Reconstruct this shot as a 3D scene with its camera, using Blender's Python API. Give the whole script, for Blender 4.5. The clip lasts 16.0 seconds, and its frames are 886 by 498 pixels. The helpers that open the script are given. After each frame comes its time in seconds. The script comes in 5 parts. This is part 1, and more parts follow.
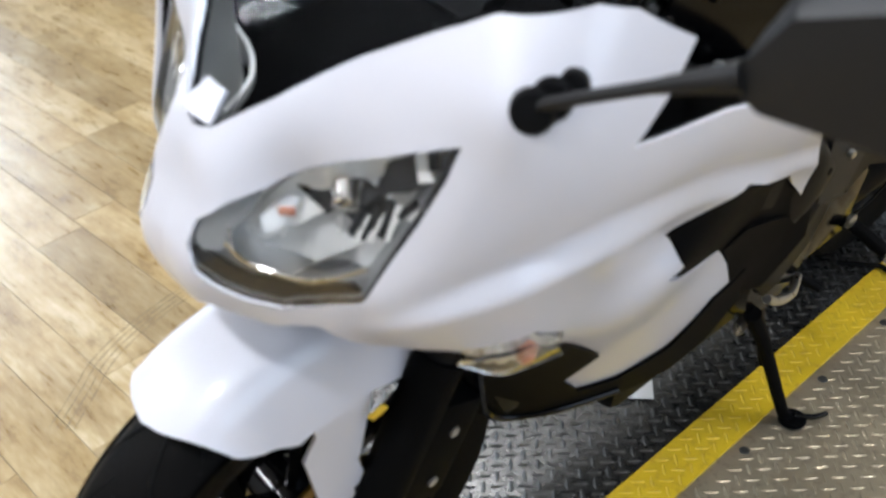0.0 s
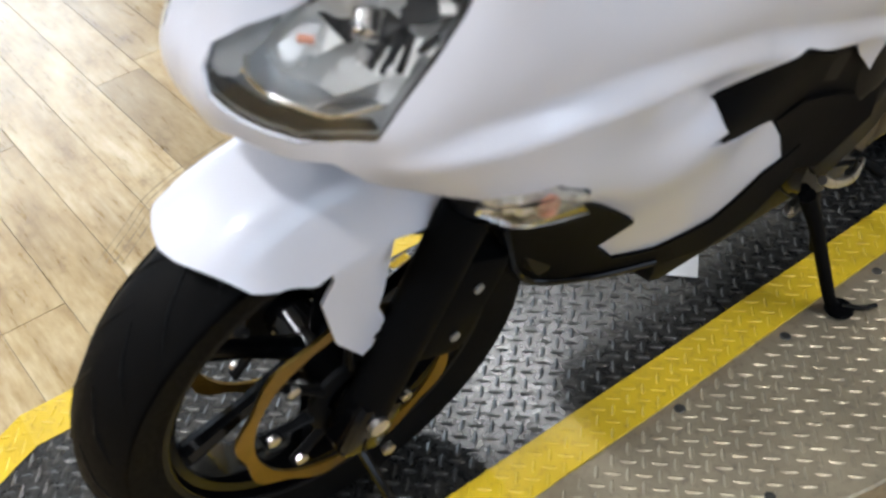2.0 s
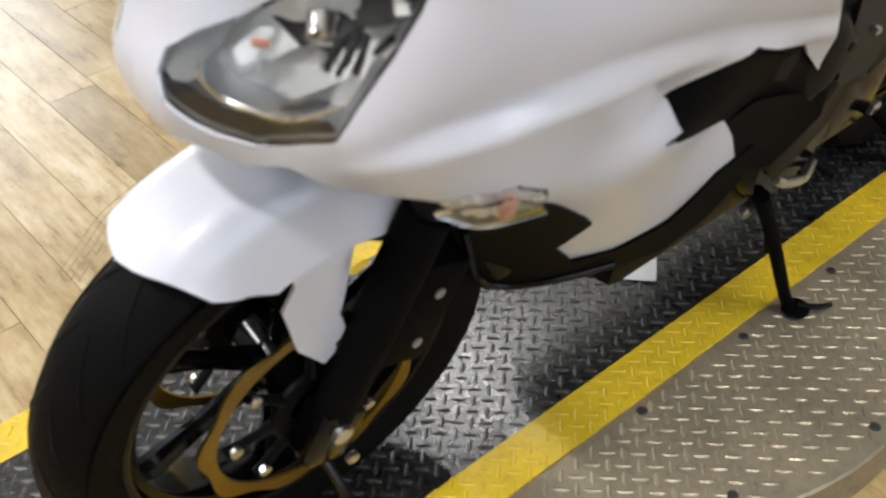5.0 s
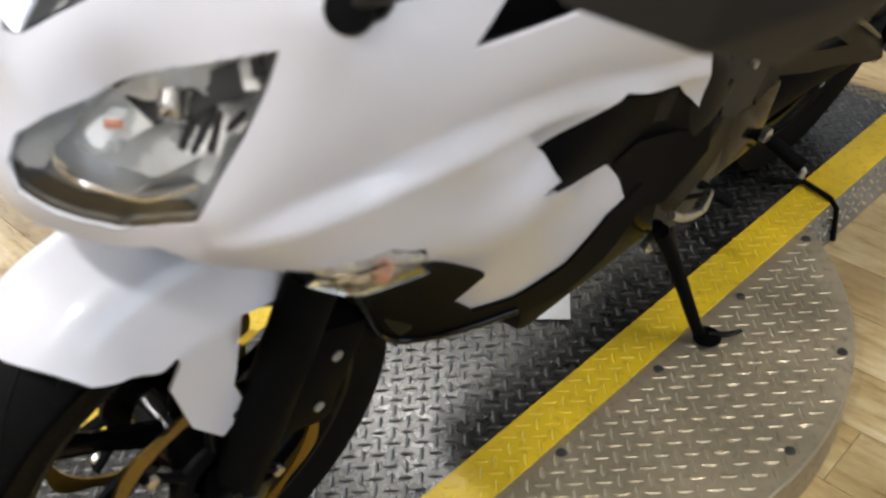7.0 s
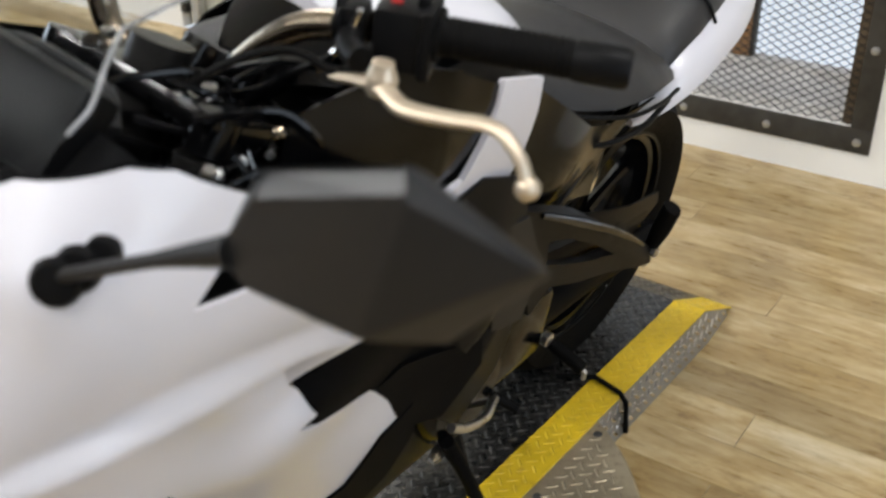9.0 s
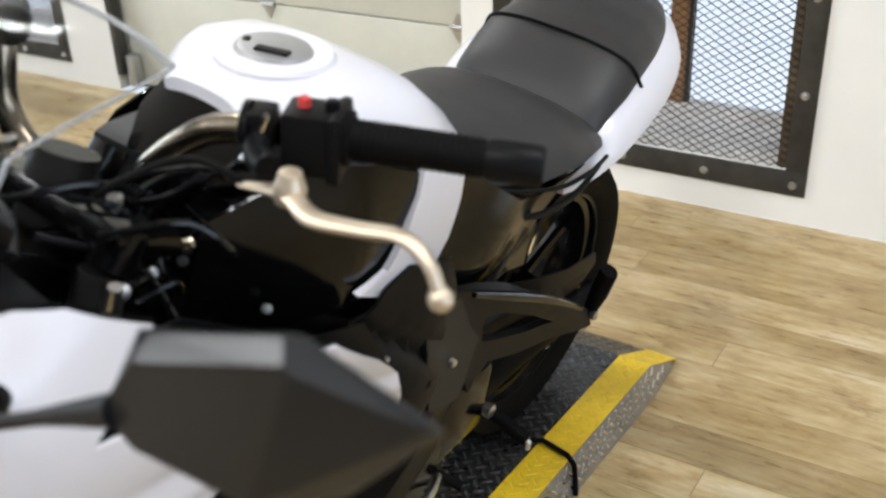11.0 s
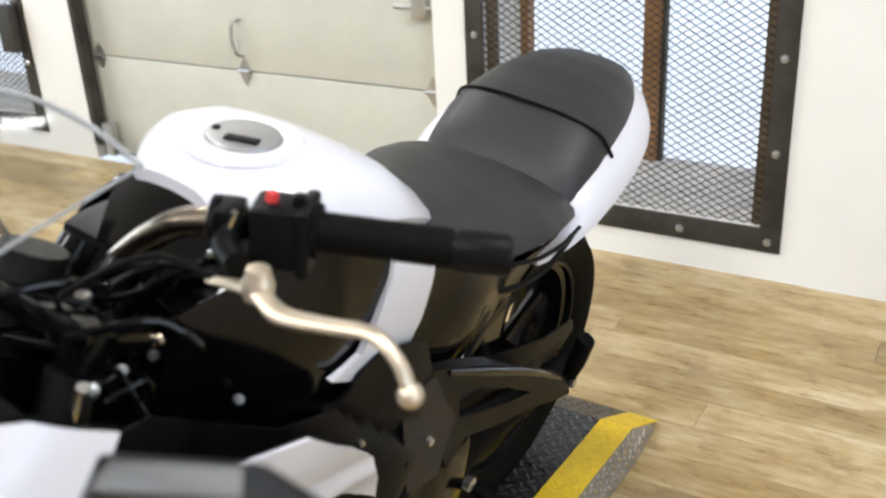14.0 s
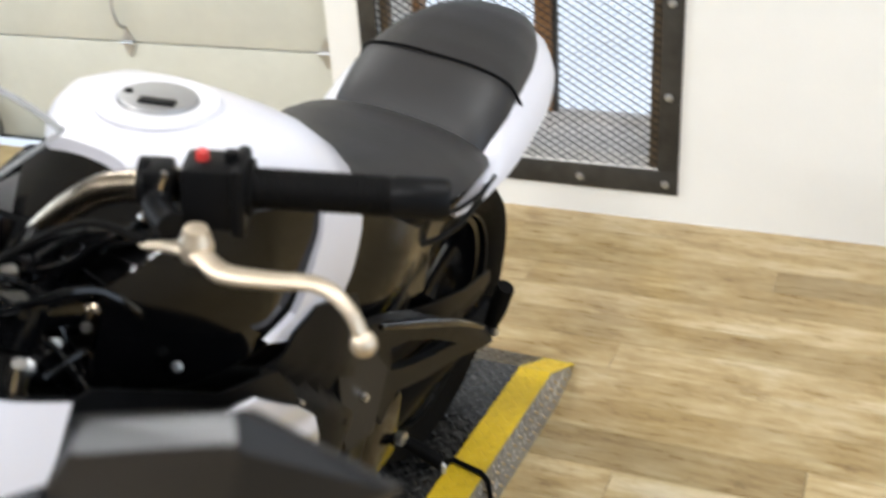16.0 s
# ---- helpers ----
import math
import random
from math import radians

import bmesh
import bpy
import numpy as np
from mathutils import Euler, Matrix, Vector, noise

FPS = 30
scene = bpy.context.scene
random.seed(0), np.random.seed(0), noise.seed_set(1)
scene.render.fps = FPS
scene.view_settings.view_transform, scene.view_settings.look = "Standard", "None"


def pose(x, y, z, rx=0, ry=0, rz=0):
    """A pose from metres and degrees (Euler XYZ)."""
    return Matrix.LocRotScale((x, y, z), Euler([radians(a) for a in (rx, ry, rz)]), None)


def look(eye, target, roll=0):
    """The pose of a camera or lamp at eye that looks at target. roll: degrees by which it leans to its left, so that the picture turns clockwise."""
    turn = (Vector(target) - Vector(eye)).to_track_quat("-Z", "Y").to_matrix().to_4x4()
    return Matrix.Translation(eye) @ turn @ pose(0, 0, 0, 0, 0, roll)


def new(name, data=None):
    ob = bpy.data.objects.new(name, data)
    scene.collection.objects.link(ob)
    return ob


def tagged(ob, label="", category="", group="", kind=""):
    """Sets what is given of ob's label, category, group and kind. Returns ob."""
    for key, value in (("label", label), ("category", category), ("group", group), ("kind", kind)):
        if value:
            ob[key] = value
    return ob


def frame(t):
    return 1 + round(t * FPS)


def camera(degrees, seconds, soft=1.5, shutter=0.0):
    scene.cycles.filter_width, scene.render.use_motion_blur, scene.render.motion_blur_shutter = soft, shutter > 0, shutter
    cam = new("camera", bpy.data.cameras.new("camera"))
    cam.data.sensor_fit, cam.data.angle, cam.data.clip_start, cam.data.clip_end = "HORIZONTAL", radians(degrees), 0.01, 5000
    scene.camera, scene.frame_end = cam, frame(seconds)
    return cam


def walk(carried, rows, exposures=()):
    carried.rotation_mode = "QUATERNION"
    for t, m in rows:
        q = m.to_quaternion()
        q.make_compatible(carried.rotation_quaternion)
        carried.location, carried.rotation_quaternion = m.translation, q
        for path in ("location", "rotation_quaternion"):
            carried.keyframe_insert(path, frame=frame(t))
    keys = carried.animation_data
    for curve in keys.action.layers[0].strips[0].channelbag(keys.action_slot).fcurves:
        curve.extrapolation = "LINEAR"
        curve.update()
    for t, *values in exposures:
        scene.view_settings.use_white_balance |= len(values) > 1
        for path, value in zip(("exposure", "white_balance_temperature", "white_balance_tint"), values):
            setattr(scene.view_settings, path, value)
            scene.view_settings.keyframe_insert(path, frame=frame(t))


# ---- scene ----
cam = camera(47.4, 16.0, soft=2.4, shutter=0.4)
cam.data.dof.use_dof, cam.data.dof.focus_distance, cam.data.dof.aperture_fstop = True, 1.9, 5.6
PATH = [
    (0, (0.843, -0.341, 1.217), (-0.442, 0.691, 0.082), -5.8),
    (0.5, (0.844, -0.333, 1.196), (-0.414, 0.612, -0.039), -2.4),
    (1, (0.835, -0.338, 1.175), (-0.422, 0.447, -0.169), -3.7),
    (1.5, (0.839, -0.331, 1.169), (-0.43, 0.404, -0.19), -4.7),
    (2, (0.859, -0.305, 1.177), (-0.402, 0.512, -0.143), -5.3),
    (2.5, (0.849, -0.325, 1.188), (-0.464, 0.495, -0.077), -5.3),
    (3, (0.858, -0.328, 1.192), (-0.452, 0.511, -0.065), -5.3),
    (5.3, (0.869, -0.301, 1.168), (-0.345, 0.605, -0.138), -4.7),
    (5.5, (0.873, -0.286, 1.17), (-0.335, 0.634, -0.132), -4.8),
    (6, (0.875, -0.275, 1.176), (-0.345, 0.668, -0.096), -5.4),
    (6.5, (0.878, -0.264, 1.178), (-0.333, 0.708, -0.083), -5.7),
    (7, (0.884, -0.253, 1.177), (-0.301, 0.756, -0.079), -5.6),
    (7.5, (0.887, -0.242, 1.178), (-0.271, 0.822, -0.058), -4.2),
    (8, (0.89, -0.224, 1.184), (-0.258, 0.98, 0.074), -1.1),
    (8.5, (0.915, -0.204, 1.204), (-0.204, 1.078, 0.153), -1.3),
    (9, (0.94, -0.186, 1.227), (-0.14, 1.184, 0.248), -1.2),
    (9.2, (0.943, -0.181, 1.239), (-0.128, 1.208, 0.277), -0.7),
    (11.3, (0.941, -0.123, 1.265), (-0.074, 1.348, 0.368), -2.7),
    (11.5, (0.942, -0.119, 1.267), (-0.05, 1.374, 0.38), -2.2),
    (12, (0.94, -0.119, 1.287), (-0.096, 1.386, 0.474), -2.0),
    (12.5, (0.935, -0.123, 1.281), (-0.135, 1.354, 0.46), -3.6),
    (13, (0.947, -0.131, 1.279), (-0.125, 1.34, 0.45), -3.4),
    (13.5, (0.947, -0.127, 1.285), (-0.094, 1.366, 0.456), -2.6),
    (14, (0.945, -0.116, 1.293), (-0.076, 1.397, 0.475), -3.0),
    (14.5, (0.941, -0.111, 1.291), (-0.096, 1.395, 0.481), -3.2),
    (15, (0.935, -0.108, 1.288), (-0.101, 1.394, 0.468), -3.2),
    (15.5, (0.928, -0.111, 1.291), (-0.084, 1.417, 0.49), -3.6),
    (16, (0.915, -0.139, 1.281), (0.086, 1.447, 0.388), -4.1),
]
EXPOSURES = [(0.0, -0.05, 5900, 10), (3.0, -0.04, 5950, 10), (5.5, -0.08, 6300, 10), (9.0, -0.06, 6400, 10), (11.3, 0.14, 6200, 10), (16.0, 0.24, 6250, 10)]
LAMPS = [(-2.1, -0.75, 40, 1.3), (0.35, -3.75, 46, 0.34), (1.5, -1.9, 38, 1.3), (-1.75, -4.2, 90, 1.3)]
walk(cam, [(t, look(eye, target, roll)) for t, eye, target, roll in PATH], EXPOSURES)

# ---- light ----
world = bpy.data.worlds.new("world")
scene.world = world
world.use_nodes = True
wn = world.node_tree
sky = wn.nodes.new("ShaderNodeTexSky")
sky.sky_type, sky.sun_disc = "NISHITA", False
sky.sun_elevation, sky.sun_rotation = radians(35), radians(200)
wn.links.new(sky.outputs[0], wn.nodes["Background"].inputs[0])
wn.nodes["Background"].inputs[1].default_value = 0.12


def area_lamp(name, m, size_x, size_y, watts, colour):
    data = bpy.data.lights.new(name, "AREA")
    data.shape, data.size, data.size_y, data.energy, data.color = "RECTANGLE", size_x, size_y, watts, colour
    ob = new(name, data)
    ob.matrix_world = m
    return ob


FLOOR_Z = -0.08
WALL_Y, ROOM_TURN = 2.668, 2.3
ROOM = pose(0, WALL_Y, FLOOR_Z, 0, 0, ROOM_TURN)      # the back wall's foot, x along the wall

WARM = (1.0, 0.985, 0.965)


# ---- materials ----
def material(name):
    m = bpy.data.materials.new(name)
    m.use_nodes = True
    nt = m.node_tree
    return m, nt, nt.nodes["Principled BSDF"]


def link(nt, a, b):
    nt.links.new(a, b)


def coords(nt, scale=(1, 1, 1), turn=0.0):
    tc, mp = nt.nodes.new("ShaderNodeTexCoord"), nt.nodes.new("ShaderNodeMapping")
    mp.inputs["Scale"].default_value = scale
    mp.inputs["Rotation"].default_value = (0, 0, radians(turn))
    link(nt, tc.outputs["Object"], mp.inputs["Vector"])
    return mp.outputs[0]


def noise_tex(nt, vec, scale, detail=4.0, rough=0.55):
    n = nt.nodes.new("ShaderNodeTexNoise")
    n.inputs["Scale"].default_value, n.inputs["Detail"].default_value, n.inputs["Roughness"].default_value = scale, detail, rough
    link(nt, vec, n.inputs["Vector"])
    return n.outputs["Fac"]


def ramp(nt, fac, stops):
    r = nt.nodes.new("ShaderNodeValToRGB")
    while len(r.color_ramp.elements) < len(stops):
        r.color_ramp.elements.new(0.5)
    for e, (p, c) in zip(r.color_ramp.elements, stops):
        e.position, e.color = p, (*c, 1) if len(c) == 3 else c
    link(nt, fac, r.inputs[0])
    return r.outputs[0]


def scale_range(nt, fac, lo, hi, a=0.3, b=0.7):
    r = nt.nodes.new("ShaderNodeMapRange")
    for i, v in enumerate((a, b, lo, hi)):
        r.inputs[i + 1].default_value = v
    link(nt, fac, r.inputs[0])
    return r.outputs[0]


def bump(nt, bsdf, height, strength=0.2, distance=0.002):
    b = nt.nodes.new("ShaderNodeBump")
    b.inputs["Strength"].default_value, b.inputs["Distance"].default_value = strength, distance
    link(nt, height, b.inputs["Height"])
    link(nt, b.outputs[0], bsdf.inputs["Normal"])


def mixed(nt, fac, a, b, kind="MIX"):
    n = nt.nodes.new("ShaderNodeMix")
    n.data_type, n.blend_type = "RGBA", kind
    for sock, v in ((n.inputs[0], fac), (n.inputs[6], a), (n.inputs[7], b)):
        if isinstance(v, (int, float)):
            sock.default_value = v
        elif isinstance(v, tuple):
            sock.default_value = (*v, 1)
        else:
            link(nt, v, sock)
    return n.outputs[2]


def simple(name, colour, rough, metal=0.0, vary=0.12, grain=60.0, bumpy=0.05, coat=0.0, spec=0.4, ior=1.5):
    """Colour and roughness that vary at two scales, with fine relief."""
    m, nt, b = material(name)
    v = coords(nt)
    big, fine = noise_tex(nt, v, 6.0), noise_tex(nt, v, grain, 6.0)
    dark = tuple(c * (1 - vary) for c in colour)
    lite = tuple(min(1.0, c * (1 + vary)) for c in colour)
    c1 = ramp(nt, big, [(0.3, dark), (0.7, lite)])
    link(nt, mixed(nt, 0.25, c1, ramp(nt, fine, [(0.35, dark), (0.65, lite)])), b.inputs["Base Color"])
    link(nt, scale_range(nt, fine, max(0.02, rough * 0.85), min(1, rough * 1.15)), b.inputs["Roughness"])
    b.inputs["Metallic"].default_value, b.inputs["Coat Weight"].default_value = metal, coat
    b.inputs["Coat Roughness"].default_value = 0.07
    b.inputs["IOR"].default_value = ior
    b.inputs["Specular IOR Level"].default_value = spec
    if bumpy:
        bump(nt, b, fine, bumpy, 0.001)
    return m


M_WHITE = simple("white_paint", (0.565, 0.56, 0.60), 0.34, vary=0.02, grain=900, bumpy=0.0, coat=0.5, spec=0.3)
M_BLACKP = simple("black_plastic", (0.0042, 0.0042, 0.0045), 0.42, grain=700, bumpy=0.12, spec=0.4, ior=1.20)
M_COWL = simple("matte_black_cowl", (0.0032, 0.0032, 0.0034), 0.5, grain=700, bumpy=0.1, spec=0.25, ior=1.12)
M_GLOSS = simple("black_gloss", (0.002, 0.002, 0.0022), 0.14, vary=0.2, spec=0.4, ior=1.36)
M_GREYP = simple("grey_plastic", (0.0105, 0.0105, 0.011), 0.5, grain=800, bumpy=0.12, spec=0.25)
M_RUBBER = simple("rubber", (0.0036, 0.0034, 0.0033), 0.6, vary=0.25, grain=160, bumpy=0.2, spec=0.3, ior=1.18)
M_SEAT = simple("seat_vinyl", (0.019, 0.018, 0.018), 0.5, vary=0.12, grain=420, bumpy=0.25)
M_STEEL = simple("bare_steel", (0.55, 0.54, 0.52), 0.3, metal=1.0)
M_LEVER = simple("silver_lever", (0.50, 0.43, 0.33), 0.45, metal=0.9, vary=0.2)
M_DARKM = simple("dark_metal", (0.010, 0.0095, 0.009), 0.36, metal=0.1, vary=0.3, grain=90, bumpy=0.1, spec=0.4, ior=1.2)
M_BAR = simple("polished_bar", (0.24, 0.20, 0.15), 0.2, metal=1.0)
M_CHROME = simple("chrome", (0.8, 0.79, 0.77), 0.12, metal=1.0, vary=0.05)
M_BRONZE = simple("brake_disc_steel", (0.21, 0.14, 0.035), 0.34, metal=1.0, vary=0.35, grain=140)
M_RED = simple("red_plastic", (0.42, 0.03, 0.025), 0.4)
M_AMBER = simple("amber_plastic", (0.50, 0.22, 0.14), 0.35)
M_CAP = simple("grey_cap_metal", (0.30, 0.30, 0.298), 0.38, metal=0.6, vary=0.2)
M_EDGE = simple("clear_acrylic_edge", (0.24, 0.245, 0.25), 0.25, vary=0.1, grain=40)
# lighter than the housing: lamp light on its up-facing lip, put into the colour
M_LIP_SHEEN = simple("grey_mirror_lip_sheen", (0.062, 0.063, 0.066), 0.40, vary=0.1, grain=500, bumpy=0.1, spec=0.5)
M_LOWBOWL = simple("mirrored_bowl", (0.66, 0.65, 0.62), 0.25, metal=0.35, vary=0.1)
M_YLABEL = simple("yellow_label", (0.75, 0.5, 0.04), 0.4)
M_REFLECTOR = simple("reflector_chrome", (0.93, 0.91, 0.86), 0.26, metal=0.1, vary=0.06)
M_BOWL = simple("headlight_bowl", (0.74, 0.735, 0.72), 0.32, metal=0.15)
M_GAUGE = simple("dial_face", (0.10, 0.055, 0.03), 0.25, coat=0.5)
M_PAPER = simple("white_paper", (0.72, 0.71, 0.68), 0.7, vary=0.1, grain=50)


def glass_material(name, tint, rough=0.02, ior=1.45):
    m, nt, b = material(name)
    b.inputs["Base Color"].default_value = (*tint, 1)
    b.inputs["Transmission Weight"].default_value = 1.0
    b.inputs["IOR"].default_value = ior
    v = coords(nt)
    link(nt, scale_range(nt, noise_tex(nt, v, 40.0), rough * 0.7, rough * 1.4), b.inputs["Roughness"])
    return m


M_LENS = glass_material("clear_lens", (0.96, 0.97, 0.97))
M_SCREEN = glass_material("windscreen_acrylic", (0.84, 0.86, 0.87), rough=0.04, ior=1.06)
M_GLASS = glass_material("window_glass", (0.98, 0.99, 1.0))


def tread_metal(name, colour, rough, metal, worn):
    """Painted or bare tread plate, scuffed."""
    m, nt, b = material(name)
    v = coords(nt)
    big, fine = noise_tex(nt, v, 5.0, 6.0), noise_tex(nt, v, 55.0, 6.0, 0.7)
    c = ramp(nt, big, [(0.3, tuple(x * 0.75 for x in colour)), (0.7, tuple(min(1, x * 1.2) for x in colour))])
    c = mixed(nt, scale_range(nt, fine, 0, 0.8, 0.52, 0.72), c, worn)
    link(nt, c, b.inputs["Base Color"])
    link(nt, scale_range(nt, fine, rough * 0.75, rough * 1.3), b.inputs["Roughness"])
    b.inputs["Metallic"].default_value = metal
    bump(nt, b, fine, 0.15, 0.001)
    return m


M_DECK = tread_metal("deck_tread_plate", (0.062, 0.060, 0.057), 0.28, 0.8, (0.13, 0.125, 0.115))
M_TREAD = tread_metal("worn_deck_tread", (0.085, 0.083, 0.079), 0.32, 0.8, (0.20, 0.195, 0.18))
M_DISC = tread_metal("disc_tread_plate", (0.42, 0.355, 0.245), 0.50, 0.75, (0.24, 0.20, 0.15))
M_SIDE = tread_metal("deck_side_plate", (0.30, 0.29, 0.27), 0.42, 0.7, (0.42, 0.39, 0.34))
M_YELLOW = tread_metal("yellow_stripe_paint", (0.66, 0.45, 0.012), 0.42, 0.0, (0.40, 0.25, 0.02))


def floor_material():
    m, nt, b = material("wood_plank_vinyl")
    v = coords(nt, (1.6, 11.0, 1))
    v2 = coords(nt, (1.0, 3.2, 1))
    info = nt.nodes.new("ShaderNodeObjectInfo")
    off = nt.nodes.new("ShaderNodeVectorMath")
    off.operation = "ADD"
    comb = nt.nodes.new("ShaderNodeCombineXYZ")
    mul = nt.nodes.new("ShaderNodeMath")
    mul.operation, mul.inputs[1].default_value = "MULTIPLY", 37.0
    link(nt, info.outputs["Random"], mul.inputs[0])
    link(nt, mul.outputs[0], comb.inputs[0])
    link(nt, mul.outputs[0], comb.inputs[1])
    link(nt, v, off.inputs[0])
    link(nt, comb.outputs[0], off.inputs[1])
    off2 = nt.nodes.new("ShaderNodeVectorMath")
    off2.operation = "ADD"
    link(nt, v2, off2.inputs[0])
    link(nt, comb.outputs[0], off2.inputs[1])
    grain = noise_tex(nt, off.outputs[0], 5.0, 8.0, 0.65)
    cloud = noise_tex(nt, off2.outputs[0], 3.0, 4.0, 0.6)
    c = ramp(nt, grain, [(0.28, (0.21, 0.137, 0.052)), (0.5, (0.37, 0.278, 0.14)), (0.72, (0.54, 0.46, 0.31))])
    g = ramp(nt, cloud, [(0.3, (0.20, 0.13, 0.05)), (0.52, (0.37, 0.28, 0.15)), (0.75, (0.57, 0.515, 0.39))])
    c = mixed(nt, 0.5, c, g)
    tone = ramp(nt, info.outputs["Random"], [(0.0, (0.80, 0.755, 0.66)), (0.3, (1.06, 1.0, 0.84)), (0.7, (1.14, 1.12, 1.06)), (1.0, (1.30, 1.30, 1.29))])
    c = mixed(nt, 1.0, c, tone, "MULTIPLY")
    v3 = coords(nt, (2.0, 4.2, 1))
    blotch = noise_tex(nt, v3, 2.4, 6.0, 0.72)
    c = mixed(nt, 1.0, c, ramp(nt, blotch, [(0.32, (0.50, 0.42, 0.29)), (0.45, (0.93, 0.89, 0.79)), (0.56, (1.04, 1.05, 1.06)), (0.72, (1.20, 1.24, 1.36))]), "MULTIPLY")
    link(nt, c, b.inputs["Base Color"])
    link(nt, scale_range(nt, grain, 0.24, 0.40), b.inputs["Roughness"])
    bump(nt, b, grain, 0.12, 0.001)
    return m


M_FLOOR = floor_material()
M_SUB = simple("floor_joint", (0.16, 0.12, 0.07), 0.6)
M_MARK = simple("tyre_rub", (0.22, 0.165, 0.085), 0.5, vary=0.35, grain=30)
M_WALL = simple("wall_paint", (0.80, 0.785, 0.74), 0.6, vary=0.02, grain=120, bumpy=0.08)
M_CEIL = simple("ceiling_paint", (0.66, 0.655, 0.645), 0.8, vary=0.05)
# for the unseen walls: grey kept dark to hold down bounce light in the room
M_LOW_BOUNCE = simple("low_bounce_grey", (0.26, 0.255, 0.25), 0.7, vary=0.05)
M_DOOR = simple("door_paint", (0.55, 0.55, 0.475), 0.42, vary=0.05, grain=30, bumpy=0.04)
M_RUST = simple("rusty_flat_steel", (0.055, 0.052, 0.046), 0.5, metal=0.5, vary=0.5, grain=28, bumpy=0.2)
M_ANGLE = simple("brown_rusted_angle", (0.15, 0.11, 0.07), 0.6, metal=0.3, vary=0.4, grain=22, bumpy=0.2)
M_MESH = simple("dark_expanded_steel", (0.045, 0.042, 0.038), 0.5, metal=0.6, vary=0.2)
M_WOODF = simple("brown_wood_frame", (0.30, 0.155, 0.065), 0.5, vary=0.25, grain=20, bumpy=0.1)
M_GALV = simple("galvanised_steel", (0.50, 0.50, 0.49), 0.38, metal=0.9, vary=0.15)
M_SILL = simple("stone_sill", (0.82, 0.80, 0.77), 0.7, vary=0.2, grain=25)


def emitter(name, colour, strength):
    m, nt, b = material(name)
    v = coords(nt)
    c = ramp(nt, noise_tex(nt, v, 1.3, 3.0), [(0.3, tuple(x * 0.86 for x in colour)), (0.7, colour)])
    b.inputs["Base Color"].default_value = (0.3, 0.3, 0.3, 1)
    link(nt, c, b.inputs["Emission Color"])
    b.inputs["Emission Strength"].default_value = strength
    return m


M_DAY = emitter("daylight_backdrop", (0.82, 0.90, 1.0), 1.08)
M_TUBE = emitter("lamp_diffuser", (1.0, 0.97, 0.93), 6.0)


# ---- mesh helpers ----
def mesh_object(name, bm, mat, smooth=True):
    me = bpy.data.meshes.new(name)
    bmesh.ops.recalc_face_normals(bm, faces=bm.faces)
    for f in bm.faces:
        f.smooth = smooth
    bm.to_mesh(me)
    bm.free()
    me.materials.append(mat)
    if smooth:
        me.set_sharp_from_angle(angle=radians(38))
    return new(name, me)


def part(name, bm, mat, parent=None, label="", smooth=True):
    ob = mesh_object(name, bm, mat, smooth)
    ob.parent = parent
    if label:
        tagged(ob, label)
    return ob


def box(bm, size, m=Matrix(), bevel=0.0):
    g = bmesh.ops.create_cube(bm, size=1.0)["verts"]
    bmesh.ops.scale(bm, vec=size, verts=g)
    if bevel:
        es = list({e for v in g for e in v.link_edges})
        made = bmesh.ops.bevel(bm, geom=es, offset=bevel, segments=2, profile=0.6, affect="EDGES")
        g = list({v for f in made["faces"] for v in f.verts} | {v for v in g if v.is_valid})
    bmesh.ops.transform(bm, matrix=m, verts=g)


def box_bm(size, m=Matrix(), bevel=0.0):
    bm = bmesh.new()
    box(bm, size, m, bevel)
    return bm


def rings(bm, loops, cap=True, closed=False):
    """Skin a row of equal closed loops."""
    vs = [[bm.verts.new(p) for p in loop] for loop in loops]
    n = len(vs[0])
    pairs = list(zip(vs, vs[1:])) + ([(vs[-1], vs[0])] if closed else [])
    for a, b in pairs:
        for i in range(n):
            bm.faces.new((a[i], a[(i + 1) % n], b[(i + 1) % n], b[i]))
    if cap and not closed:
        bm.faces.new(vs[0][::-1])
        bm.faces.new(vs[-1])


def spline(pts, n):
    """Catmull-Rom through the points."""
    P = [Vector(p) for p in pts]
    P = [2 * P[0] - P[1]] + P + [2 * P[-1] - P[-2]]
    out = []
    for i in range(1, len(P) - 2):
        for k in range(n):
            t = k / n
            a, b, c, d = P[i - 1:i + 3]
            out.append(0.5 * (2 * b + (c - a) * t + (2 * a - 5 * b + 4 * c - d) * t * t + (3 * b - a - 3 * c + d) * t ** 3))
    return out + [P[-2]]


